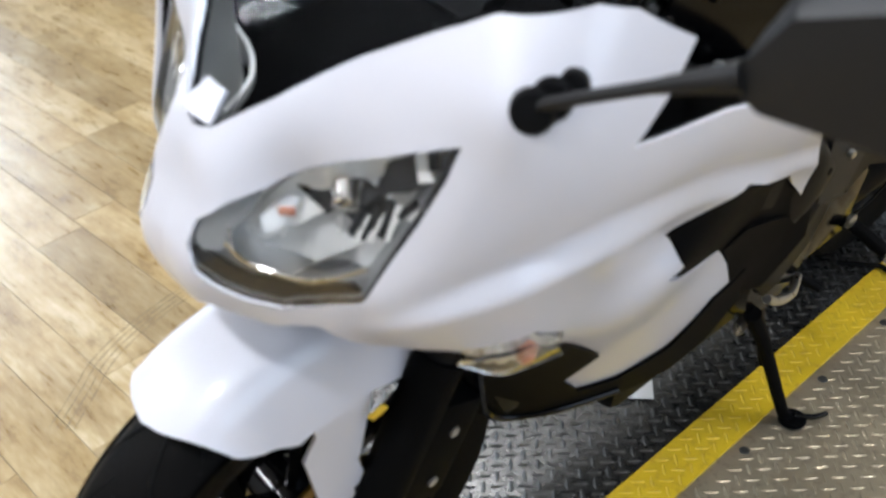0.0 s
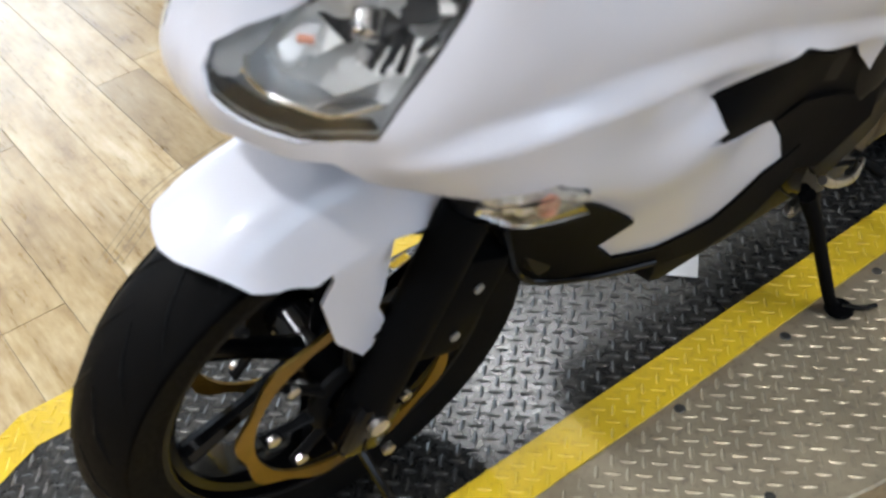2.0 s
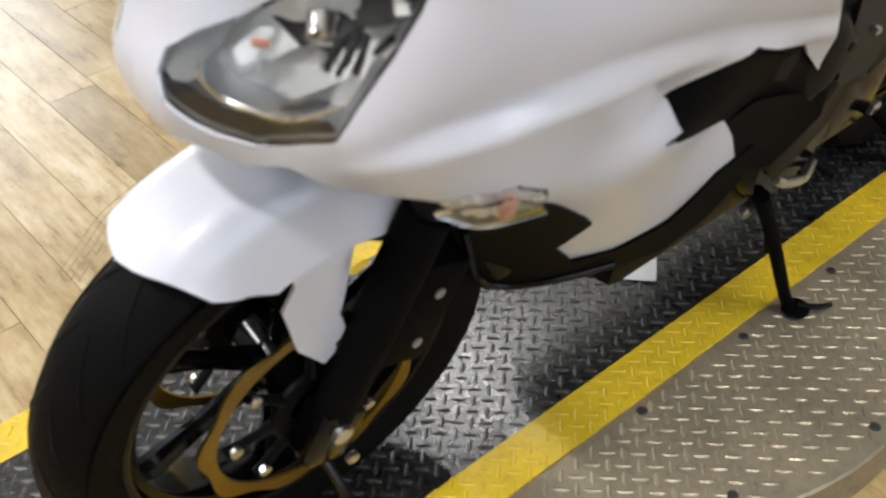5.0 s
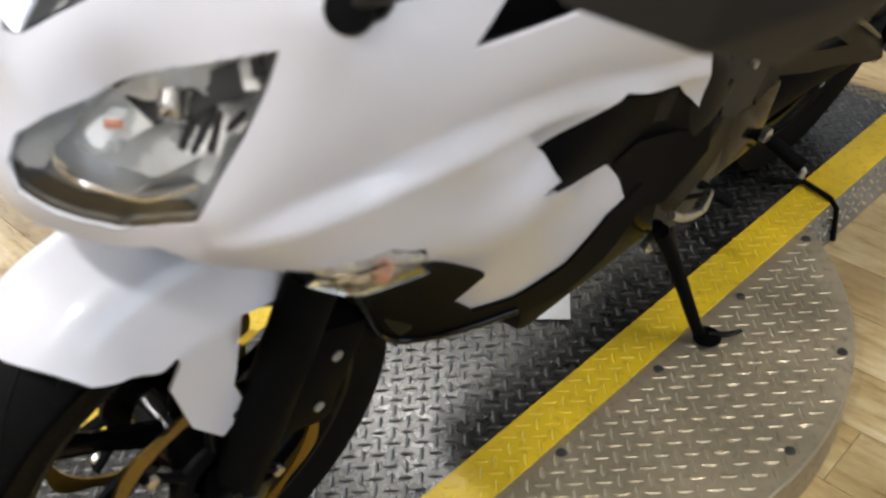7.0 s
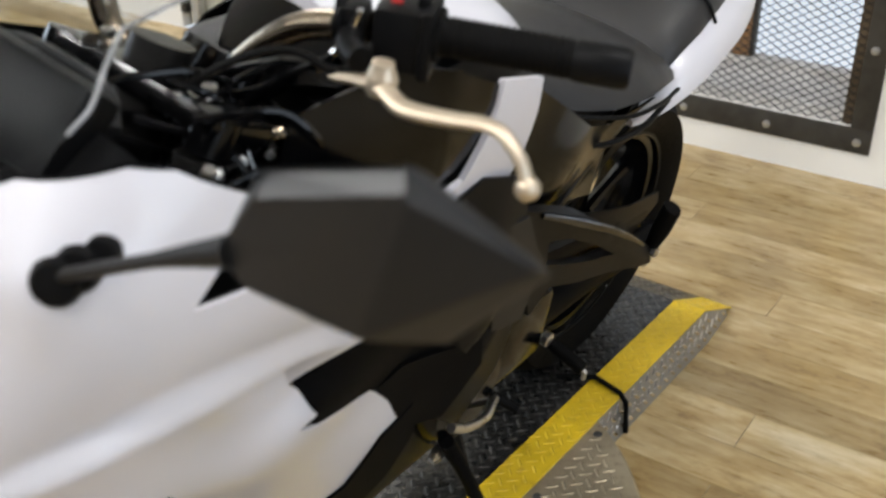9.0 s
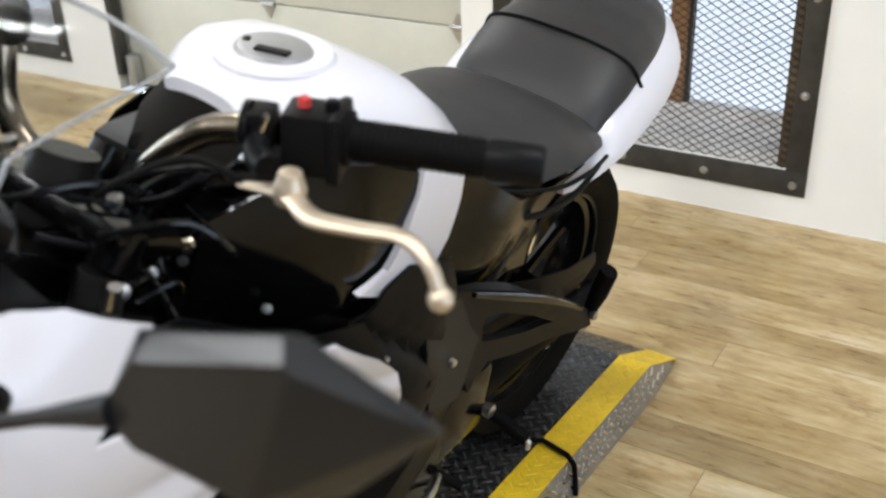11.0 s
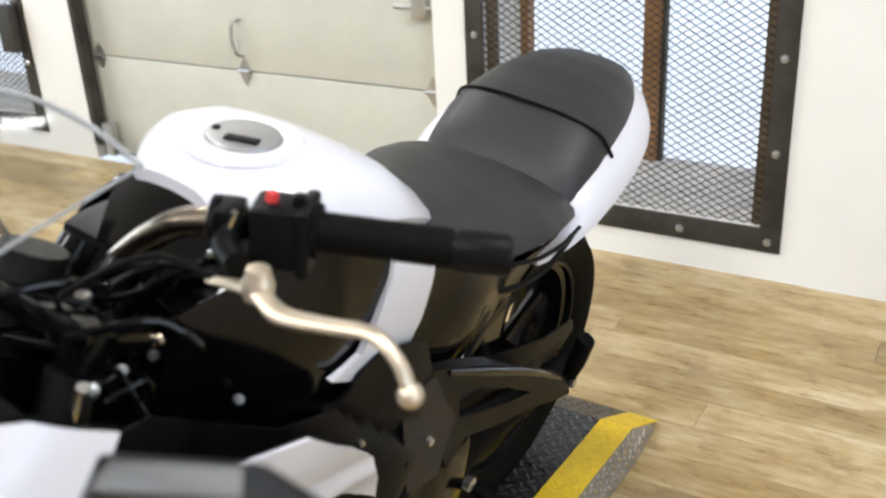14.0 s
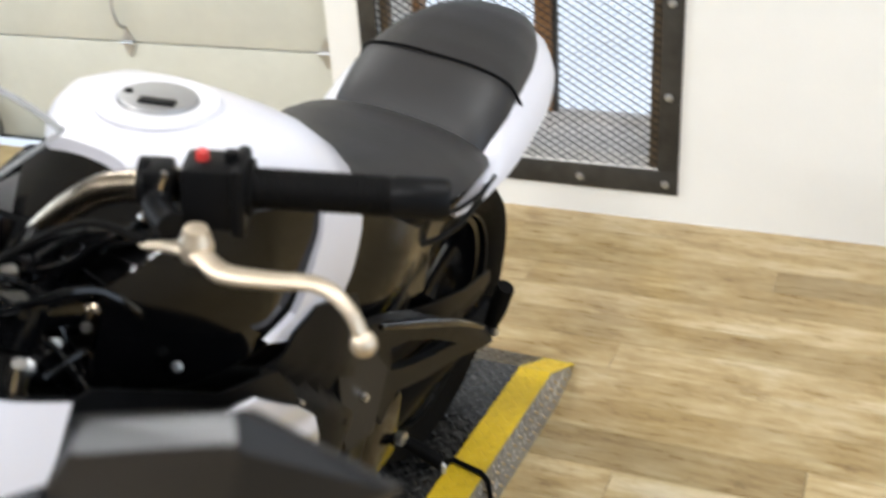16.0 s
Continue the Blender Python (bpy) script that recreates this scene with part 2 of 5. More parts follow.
def tube(bm, pts, radius, segs=10, smooth=5, flat=1.0):
    """A swept tube; radius may be a list, one for each given point; flat squeezes it upright."""
    line = spline(pts, smooth) if smooth > 1 and len(pts) > 2 else [Vector(p) for p in pts]
    rs = radius if isinstance(radius, (list, tuple)) else [radius] * len(pts)
    loops, side = [], None
    for i, p in enumerate(line):
        d = (line[min(i + 1, len(line) - 1)] - line[max(i - 1, 0)]).normalized()
        if side is None:
            side = d.cross(Vector((0, 0, 1)))
            if side.length < 0.1:
                side = d.cross(Vector((0, 1, 0)))
        side = (side - d * side.dot(d)).normalized()
        up = side.cross(d)
        f = i / (len(line) - 1) * (len(rs) - 1)
        k = min(int(f), len(rs) - 2)
        r = rs[k] + (rs[k + 1] - rs[k]) * (f - k)
        loops.append([p + side * (r * math.cos(a)) + up * (r * flat * math.sin(a)) for a in (2 * math.pi * j / segs for j in range(segs))])
    rings(bm, loops)


def tube_bm(*a, **k):
    bm = bmesh.new()
    tube(bm, *a, **k)
    return bm


def revolve(bm, profile, segs=48, m=Matrix(), closed=False):
    """Turn a profile of (radius, along) about the local x axis."""
    loops = [[m @ Vector((h, r * math.cos(a), r * math.sin(a))) for a in (2 * math.pi * j / segs for j in range(segs))] for r, h in profile]
    rings(bm, loops, cap=not closed, closed=closed)


def rev_bm(profile, segs=48, m=Matrix(), closed=False):
    bm = bmesh.new()
    revolve(bm, profile, segs, m, closed)
    return bm


def bolt_bm(m, r=0.006, h=0.004):
    return rev_bm([(r * 0.55, h), (r, h * 0.7), (r, 0), (r * 0.9, -0.004)], 8, m)


def inside(p, poly):
    hit = False
    for (x1, y1), (x2, y2) in zip(poly, poly[1:] + poly[:1]):
        if (y1 > p[1]) != (y2 > p[1]) and p[0] < (x2 - x1) * (p[1] - y1) / (y2 - y1) + x1:
            hit = not hit
    return hit


def outline(poly, step, round_off=0):
    for _ in range(round_off):
        poly = [q for a, b in zip(poly, poly[1:] + poly[:1]) for q in ((a[0] * 0.75 + b[0] * 0.25, a[1] * 0.75 + b[1] * 0.25), (a[0] * 0.25 + b[0] * 0.75, a[1] * 0.25 + b[1] * 0.75))]
    out = []
    for a, b in zip(poly, poly[1:] + poly[:1]):
        n = max(1, int(math.hypot(b[0] - a[0], b[1] - a[1]) / step))
        out += [(a[0] + (b[0] - a[0]) * k / n, a[1] + (b[1] - a[1]) * k / n) for k in range(n)]
    return out


def sheet(poly, place, holes=(), step=0.012, thick=0.004, flip=False):
    """A panel with the given outline on the surface place(u, v) -> point, with thickness and turned-in edges."""
    from mathutils.geometry import delaunay_2d_cdt
    loops = [outline(list(poly), step)] + [outline(list(h), step) for h in holes]
    pts, edges = [], []
    for lp in loops:
        k = len(pts)
        pts += lp
        edges += [(k + i, k + (i + 1) % len(lp)) for i in range(len(lp))]
    lo = [min(p[i] for p in loops[0]) for i in (0, 1)]
    hi = [max(p[i] for p in loops[0]) for i in (0, 1)]
    rim = list(pts)
    row = 0
    v = lo[1] + step / 2
    while v < hi[1]:
        u = lo[0] + (step / 2 if row % 2 else 0)
        while u < hi[0]:
            if inside((u, v), loops[0]) and not any(inside((u, v), h) for h in loops[1:]) and min((u - a) ** 2 + (v - b) ** 2 for a, b in rim) > (step * 0.6) ** 2:
                pts.append((u, v))
            u += step
        v += step * 0.87
        row += 1
    verts, _, faces, *_ = delaunay_2d_cdt([Vector(p) for p in pts], edges, [], 0, 1e-6)
    keep = []
    for f in faces:
        c = sum((verts[i] for i in f), Vector((0, 0))) / len(f)
        if inside(c, loops[0]) and not any(inside(c, h) for h in loops[1:]):
            keep.append(f)
    bm = bmesh.new()
    vs = [bm.verts.new(place(p[0], p[1])) for p in verts]
    for f in keep:
        bm.faces.new([vs[i] for i in f])
    bmesh.ops.delete(bm, geom=[v for v in bm.verts if not v.link_faces], context="VERTS")
    bm.normal_update()
    if flip:
        bmesh.ops.reverse_faces(bm, faces=bm.faces)
        bm.normal_update()
    if thick:
        top = list(bm.faces)
        back = {v: bm.verts.new(v.co - v.normal * thick) for v in list(bm.verts)}
        border = [e for e in bm.edges if len(e.link_faces) == 1]
        for f in top:
            bm.faces.new([back[v] for v in reversed(f.verts)])
        for e in border:
            a, b = e.verts
            bm.faces.new((b, a, back[a], back[b]))
    return bm


def mirrored(bm):
    bm = bm.copy()
    bmesh.ops.scale(bm, vec=(-1, 1, 1), verts=bm.verts)
    bmesh.ops.reverse_faces(bm, faces=bm.faces)
    return bm


def thing(name, label, category, m=Matrix(), group=""):
    ob = new(name)
    ob.empty_display_size = 0.05
    ob.matrix_world = m
    return tagged(ob, label, category, group)


def structure(name, bm, mat, label="", m=Matrix(), smooth=False):
    ob = mesh_object(name, bm, mat, smooth)
    ob.matrix_world = m
    return tagged(ob, label, name.split("_")[0], kind="structure")


# ---- the room ----
def boxes(spans, m=Matrix()):
    bm = bmesh.new()
    for (x0, x1), (y0, y1), (z0, z1) in spans:
        box(bm, (x1 - x0, y1 - y0, z1 - z0), Matrix.Translation(((x0 + x1) / 2, (y0 + y1) / 2, (z0 + z1) / 2)))
    return bm


X0, X1, Y0 = -5.6, 3.4, -5.2                           # the room's extent along the wall and towards its back
WIN = [(-0.735, 0.210), (-3.98, -3.0)]                  # clear openings of the two windows
WIN_Z = (0.165, 2.05)
DOOR, DOOR_Z = (-2.66, -0.905), 2.15
T = 0.38
spans, x = [], X0
for a, b, z0, z1 in sorted([(*WIN[0], *WIN_Z), (*WIN[1], *WIN_Z), (*DOOR, 0, DOOR_Z)]):
    spans += [((x, a), (0, T), (0, 3.0)), ((a, b), (0, T), (z1, 3.0))]
    if z0:
        spans.append(((a, b), (0, T), (0, z0)))
    x = b
spans.append(((x, X1), (0, T), (0, 3.0)))
structure("wall_north", boxes(spans), M_WALL, "cream painted wall with two windows and a garage door", ROOM)
WEST_Y, WEST_Z = (-3.7, -0.9), (0.9, 2.8)               # unseen side window, added to lay pale daylight glare across the floor
structure("wall_west", boxes([((X0 - T, X0), (Y0, WEST_Y[0]), (0, 3.0)), ((X0 - T, X0), (WEST_Y[1], T), (0, 3.0)), ((X0 - T, X0), WEST_Y, (0, WEST_Z[0])), ((X0 - T, X0), WEST_Y, (WEST_Z[1], 3.0))]), M_LOW_BOUNCE, "unseen plain side wall, dark grey to cut bounce light", ROOM)
west_fill_window = tagged(new("window_4"), "unseen wide side window with a white frame, added for daylight fill", "window", kind="structure")
west_fill_window.matrix_world = ROOM
for wy, wz in (((WEST_Y[0], WEST_Y[0] + 0.06), WEST_Z), ((WEST_Y[1] - 0.06, WEST_Y[1]), WEST_Z), ((WEST_Y[0] + 0.06, WEST_Y[1] - 0.06), (WEST_Z[0], WEST_Z[0] + 0.06)), ((WEST_Y[0] + 0.06, WEST_Y[1] - 0.06), (WEST_Z[1] - 0.06, WEST_Z[1]))):
    part("window_frame", boxes([((X0 - 0.12, X0 - 0.06), wy, wz)]), M_WALL, west_fill_window, smooth=False)
structure("backdrop_west", boxes([((X0 - 1.65, X0 - 1.6), (Y0 - 1, T), (-1, 4))]), M_DAY, "pale glowing backdrop behind the added side window", ROOM)
area_lamp("west_fill_light", ROOM @ Matrix.Translation((X0 - 0.02, sum(WEST_Y) / 2, sum(WEST_Z) / 2)) @ pose(0, 0, 0, 0, -90, 0), 1.7, 2.6, 90, (0.80, 0.90, 1.0))
SIDE_Y, SIDE_Z = (-4.1, -1.3), (0.35, 2.2)               # unseen wide side window, added as cool fill on the bike's left
structure("wall_east", boxes([((X1, X1 + T), (Y0, SIDE_Y[0]), (0, 3.0)), ((X1, X1 + T), (SIDE_Y[1], T), (0, 3.0)), ((X1, X1 + T), SIDE_Y, (0, SIDE_Z[0])), ((X1, X1 + T), SIDE_Y, (SIDE_Z[1], 3.0))]), M_LOW_BOUNCE, "unseen plain side wall, dark grey to cut bounce light", ROOM)
east_fill_window = tagged(new("window_3"), "unseen wide side window with a white frame, added for daylight fill", "window", kind="structure")
east_fill_window.matrix_world = ROOM
part("window_frame", boxes([((X1 + 0.06, X1 + 0.12), (SIDE_Y[0], SIDE_Y[0] + 0.06), SIDE_Z), ((X1 + 0.06, X1 + 0.12), (SIDE_Y[1] - 0.06, SIDE_Y[1]), SIDE_Z), ((X1 + 0.06, X1 + 0.12), (SIDE_Y[0] + 0.06, SIDE_Y[1] - 0.06), (SIDE_Z[0], SIDE_Z[0] + 0.06)), ((X1 + 0.06, X1 + 0.12), (SIDE_Y[0] + 0.06, SIDE_Y[1] - 0.06), (SIDE_Z[1] - 0.06, SIDE_Z[1]))]), M_CEIL, east_fill_window, smooth=False)
structure("backdrop_side", boxes([((X1 + 1.6, X1 + 1.65), (Y0 - 1, T), (-1, 4))]), M_DAY, "pale glowing backdrop behind the added side window", ROOM)
area_lamp("east_fill_light", ROOM @ Matrix.Translation((X1 + 0.02, sum(SIDE_Y) / 2, sum(SIDE_Z) / 2)) @ pose(0, 0, 0, 0, 90, 0), 1.7, 2.6, 42, (0.74, 0.86, 1.0))
structure("wall_south", boxes([((X0 - T, X1 + T), (Y0 - T, Y0), (0, 3.0))]), M_LOW_BOUNCE, "unseen plain wall behind the viewer, dark grey to cut bounce light", ROOM)
structure("ceiling", boxes([((X0 - T, X1 + T), (Y0 - T, T), (2.98, 3.1))]), M_CEIL, "plain grey ceiling", ROOM)
floor = structure("floor", boxes([((X0, X1), (Y0, 0), (-0.1, -0.003))]), M_SUB, "wood-look vinyl plank floor, warm brown", ROOM)


def window(number, x0, x1):
    """A barred window: flat steel frame bolted to the wall, expanded mesh, and a brown wooden window behind it."""
    z0, z1 = WIN_Z
    win = tagged(new(f"window_{number}"), "window with a brown wooden frame behind a rusty steel security grille", "window", kind="structure")
    win.matrix_world = ROOM
    w = 0.075
    out0, out1, bot, top = x0 - 0.045, x1 + 0.05, z0 - 0.075, z1 + 0.06
    bars = [("steel_bar", (out0 + out1) / 2, bot + w / 2, out1 - out0, w), ("steel_bar", (out0 + out1) / 2, top - w / 2, out1 - out0, w),
            ("steel_bar", out0 + w / 2 - 0.006, (bot + top) / 2, w - 0.012, top - bot - 2 * w), ("steel_bar", out1 - w / 2 + 0.006, (bot + top) / 2, w - 0.012, top - bot - 2 * w)]
    for name, cx, cz, sx, sz in bars:
        part(name, box_bm((sx, 0.008, sz), Matrix.Translation((cx, -0.004, cz)), 0.001), M_RUST, win, "rusty flat steel bar")
    for cx, sx in ((x0 + 0.035, 0.03), (x1 - 0.03, 0.03)):
        part("grille_angle", box_bm((sx, 0.03, z1 - z0), Matrix.Translation((cx, 0.032, (z0 + z1) / 2)), 0.001), M_ANGLE, win, "brown rusted angle iron")
    spots = [(x1 + 0.012 - 0.2665 * k, bot + 0.033) for k in range(4)] + [(x1 + 0.015, bot + 0.033 + 0.275 * k) for k in range(1, 7)] + [(x0 - 0.01, bot + 0.033 + 0.275 * k) for k in range(1, 7)]
    for bx, bz in spots:
        part("bolt", rev_bm([(0.004, 0.009), (0.010, 0.007), (0.013, 0)], 10, Matrix.Translation((bx, -0.009, bz)) @ pose(0, 0, 0, 0, 0, -90)), M_GALV, win)
    # expanded mesh
    verts, faces = [], []
    cw, ch = 0.039, 0.0118
    rows = int((z1 - z0) / ch)
    cols = int((x1 - x0) / (cw / 2))
    for r in range(rows):
        base = z0 + r * ch
        for c in range(cols):
            xa, xb = x0 + c * cw / 2, x0 + (c + 1) * cw / 2
            up = (c + r) % 2
            za, zb = (base, base + ch) if up else (base + ch, base)
            k = len(verts)
            h = 0.0015
            for px, pz in ((xa, za), (xb, zb)):
                verts += [(px, 0.012, pz - h), (px, 0.012, pz + h), (px, 0.015, pz - h), (px, 0.015, pz + h)]
            faces += [(k, k + 4, k + 5, k + 1), (k + 2, k + 3, k + 7, k + 6), (k + 1, k + 5, k + 7, k + 3), (k, k + 2, k + 6, k + 4)]
    me = bpy.data.meshes.new("expanded_mesh")
    me.from_pydata(verts, [], faces)
    me.materials.append(M_MESH)
    ob = new("expanded_mesh", me)
    ob.parent = win
    tagged(ob, "dark expanded metal mesh", kind="stuff")
    # wooden window behind it
    d = 0.30
    part("window_sill", box_bm((x1 - x0, 0.33, 0.03), Matrix.Translation(((x0 + x1) / 2, 0.195, z0 + 0.015)), 0.003), M_SILL, win, "grey worn sill")
    part("window_frame", boxes([((x0, x0 + 0.03), (d, d + 0.05), (z0 + 0.03, z1)), ((x1 - 0.05, x1), (d, d + 0.05), (z0 + 0.03, z1)),
                                     ((x0 + 0.03, x1 - 0.05), (d, d + 0.05), (z1 - 0.06, z1))]), M_WOODF if number == 1 else M_SILL, win, "brown wooden window frame", False)
    part('bottom_rail', box_bm((x1 - x0 - 0.1, 0.06, 0.022), Matrix.Translation(((x0 + x1) / 2, d + 0.02, z0 + 0.041)), 0.003), M_SILL, win, 'weathered grey bottom rail')
    for mx in ((x0 + 0.475,) if number == 1 else ()):
        part("mullion", box_bm((0.060, 0.06, z1 - z0 - 0.112), Matrix.Translation((mx, d + 0.02, (z0 + z1) / 2 - 0.004)), 0.004), M_WOODF, win, "brown wooden mullion")
        part("latch_strip", box_bm((0.014, 0.03, z1 - z0 - 0.112), Matrix.Translation((mx + 0.0375, d + 0.012, (z0 + z1) / 2 - 0.004)), 0.002), M_RUST, win, "dark metal strip beside the mullion")
    ob = part("pane", box_bm((x1 - x0 - 0.1, 0.005, z1 - z0 - 0.114), Matrix.Translation(((x0 + x1) / 2, d + 0.044, (z0 + z1) / 2 - 0.004))), M_GLASS, win)
    ob.visible_shadow = False
    return win


for i, (a, b) in enumerate(WIN):
    window(i + 1, a, b)
structure("backdrop", boxes([((X0 - 1, X1 + 1), (1.6, 1.65), (-1, 4))]), M_DAY, "pale blue daylight outside the windows", ROOM)


def garage_door():
    d = tagged(new("door_1"), "cream sectional garage door, closed, with galvanised hinges", "door", kind="structure")
    d.matrix_world = ROOM
    a, b = DOOR
    y = 0.07
    h = 0.433
    for k in range(5):
        bm = box_bm((b - a - 0.004, 0.045, h - 0.005), Matrix.Translation(((a + b) / 2, y + 0.0225, h * (k + 0.5) + 0.012)), 0.004)
        part("door_section", bm, M_DOOR, d)
    part("bottom_seal", box_bm((b - a - 0.02, 0.03, 0.012), Matrix.Translation(((a + b) / 2, y + 0.02, 0.006)), 0.003), M_RUBBER, d)
    for k in (1, 2, 3):
        for hx in (a + 0.06, (a + b) / 2 - 0.02, b - 0.05):
            bm = bmesh.new()
            z = h * k + 0.012
            for sgn in (-1, 1):
                pts = [(hx - 0.028, z + sgn * 0.004), (hx + 0.028, z + sgn * 0.004), (hx + 0.022, z + sgn * 0.02), (hx, z + sgn * 0.056), (hx - 0.022, z + sgn * 0.02)]
                rings(bm, [[(px, y - 0.004, pz) for px, pz in pts], [(px, y, pz) for px, pz in pts]])
            tube(bm, [(hx - 0.030, y - 0.010, z), (hx + 0.030, y - 0.010, z)], 0.008, 8)
            part("hinge", bm, M_GALV, d, "galvanised diamond hinge")
    hx, z = (a + b) / 2 - 0.02, h + 0.012
    part("pull_handle", tube_bm([(hx - 0.004, y, z + 0.055), (hx - 0.010, y - 0.03, z + 0.075), (hx - 0.018, y - 0.035, z + 0.13), (hx - 0.010, y - 0.03, z + 0.19), (hx, y, z + 0.20)], 0.007), M_GALV, d, "steel pull handle")
    bm = box_bm((0.055, 0.03, 0.10), Matrix.Translation((b - 0.08, y - 0.015, z + 0.30)), 0.004)
    tube(bm, [(b - 0.18, y - 0.02, z + 0.29), (b - 0.02, y - 0.02, z + 0.29)], 0.008, 8)
    part("slide_bolt", bm, M_GALV, d, "galvanised slide bolt")
    part("vertical_track", box_bm((0.032, 0.055, 2.0), Matrix.Translation((a + 0.02, 0.02, 1.07)), 0.004), M_RUST, d, "galvanised door track")
    part("track_bracket", box_bm((0.05, 0.04, 0.14), Matrix.Translation((a + 0.075, 0.03, 0.09)), 0.003), M_GALV, d)
    return d


garage_door()
part("latch_box", box_bm((0.085, 0.05, 0.2), ROOM @ Matrix.Translation((WIN[1][1] - 0.02, -0.035, 0.55)), 0.004), M_RUST)
tagged(bpy.data.objects["latch_box"], "black steel latch box on the window grille", "latch")


# ceiling lamps
def ceiling_lamp(x, y, watts, length):
    long = length > 0.5
    lamp = thing("ceiling_light", "long white fluorescent ceiling light, switched on" if long else "small square white ceiling light, switched on", "ceiling light", ROOM @ Matrix.Translation((x, y, 2.98)), "ceiling lights")
    part("housing", box_bm((length, 0.22, 0.06), Matrix.Translation((0, 0, -0.03)), 0.006), M_GALV, lamp)
    part("diffuser", box_bm((length - 0.06, 0.17, 0.02), Matrix.Translation((0, 0, -0.072)), 0.008), M_TUBE, lamp, "glowing diffuser")
    area_lamp("ceiling_lamp_light", lamp.matrix_world @ Matrix.Translation((0, 0, -0.09)), length - 0.1, 0.16, watts, WARM)


for lx, ly, lw, ll in LAMPS:
    ceiling_lamp(lx, ly, lw, ll)

# ---- the turntable platform ----
DX0, DX1 = -0.387, 0.236
FLAT0, FLAT1, END0, END1 = -0.305, 1.65, -0.452, 1.81


def deck_z(y):
    if y > FLAT1:
        return -0.074 * (y - FLAT1) / (END1 - FLAT1)
    if y < FLAT0:
        return -0.074 * (FLAT0 - y) / (FLAT0 - END0)
    return 0.0


platform = thing("display_platform", "motorcycle turntable ramp of black tread plate with yellow edge stripes", "platform", Matrix.Translation((0, 0, 0)))


def strip(x0, x1, lift, thick, taper=0.0):
    """A sheet along the deck that follows its ramps."""
    bm = bmesh.new()
    ys = [END0, FLAT0, FLAT1, END1]
    loops = []
    for y in ys:
        z = deck_z(y) + lift
        loops.append([(x0, y, z), (x1, y, z), (x1, y, z - thick), (x0, y, z - thick)])
    rings(bm, loops)
    return bm


part("deck", strip(DX0 + 0.008, DX1 - 0.008, 0, 0.005), M_DECK, platform, "black painted tread plate deck", False)
for sx in (DX0, DX1):
    bm = bmesh.new()
    s = 0.004 if sx == DX1 else -0.004
    s2 = 4 * s
    loops = [[(sx - 2.5 * s, y, deck_z(y) - 0.001), (sx - 1.5 * s, y, deck_z(y) - 0.001), (sx - 1.5 * s + s2 * (deck_z(y) - FLOOR_Z) / 0.08, y, FLOOR_Z), (sx - 2.5 * s, y, FLOOR_Z)] for y in (END0 + 0.03, FLAT0, FLAT1, END1 - 0.03)]
    rings(bm, loops)
    part("side_plate", bm, M_SIDE, platform, "bare steel tread side plate", False)
part("stripe", strip(DX1 - 0.080, DX1 - 0.005, 0.0012, 0.003), M_YELLOW, platform, "worn yellow painted edge stripe", False)
part("stripe", strip(DX0 + 0.005, DX0 + 0.080, 0.0012, 0.003), M_YELLOW, platform, "worn yellow painted edge stripe", False)

DISC_C, DISC_R = (-0.048, 0.690), 0.565
part("round_plate", rev_bm([(0.01, -0.003), (DISC_R - 0.003, -0.003), (DISC_R, -0.006), (DISC_R, FLOOR_Z), (0.01, FLOOR_Z)], 96, Matrix.Translation((*DISC_C, 0)) @ pose(0, 0, 0, 0, -90, 0)), M_DISC, platform, "round bare steel tread plate")


def lozenges(test, height, turn, pitch, length, width, name, mat, label, place=None):
    """Raised lens-shaped treads, each second one turned by a quarter."""
    verts, faces = [], []
    n = int(2.2 / pitch)
    for i in range(-n, n):
        for j in range(-n, n):
            u, v = i * pitch, j * pitch
            a = radians(turn)
            x = DISC_C[0] + u * math.cos(a) - v * math.sin(a)
            y = DISC_C[1] + u * math.sin(a) + v * math.cos(a)
            if not test(x, y):
                continue
            b = a + (math.pi / 2 if (i + j) % 2 else 0)
            k = len(verts)
            h = 0.0016
            for du, dv, dh in ((-1, 0, 0), (-0.45, -1, 0), (0.45, -1, 0), (1, 0, 0), (0.45, 1, 0), (-0.45, 1, 0), (-0.62, 0, h), (0.62, 0, h)):
                px = x + (du * length * math.cos(b) - dv * width * math.sin(b)) / 2
                py = y + (du * length * math.sin(b) + dv * width * math.cos(b)) / 2
                verts.append((px, py, height(px, py) + dh) if place is None else place(px, py, dh))
            faces += [(k, k + 1, k + 6), (k + 1, k + 2, k + 7, k + 6), (k + 2, k + 3, k + 7), (k + 3, k + 4, k + 7), (k + 4, k + 5, k + 6, k + 7), (k + 5, k, k + 6)]
    me = bpy.data.meshes.new(name)
    me.from_pydata(verts, [], faces)
    me.materials.append(mat)
    ob = new(name, me)
    ob.parent = platform
    return tagged(ob, label, kind="stuff")


LOZ = dict(turn=46, pitch=0.0219, length=0.0262, width=0.0068)
lozenges(lambda x, y: DX0 + 0.09 < x < DX1 - 0.09 and END0 + 0.02 < y < END1 - 0.02, lambda x, y: deck_z(y) + 0.0001, name="deck_treads", mat=M_TREAD, label="raised treads of the black deck", **LOZ)
lozenges(lambda x, y: (DX1 - 0.074 < x < DX1 - 0.012 or DX0 + 0.012 < x < DX0 + 0.074) and END0 + 0.02 < y < END1 - 0.02, lambda x, y: deck_z(y) + 0.001, name="stripe_treads", mat=M_YELLOW, label="yellow painted treads", **LOZ)
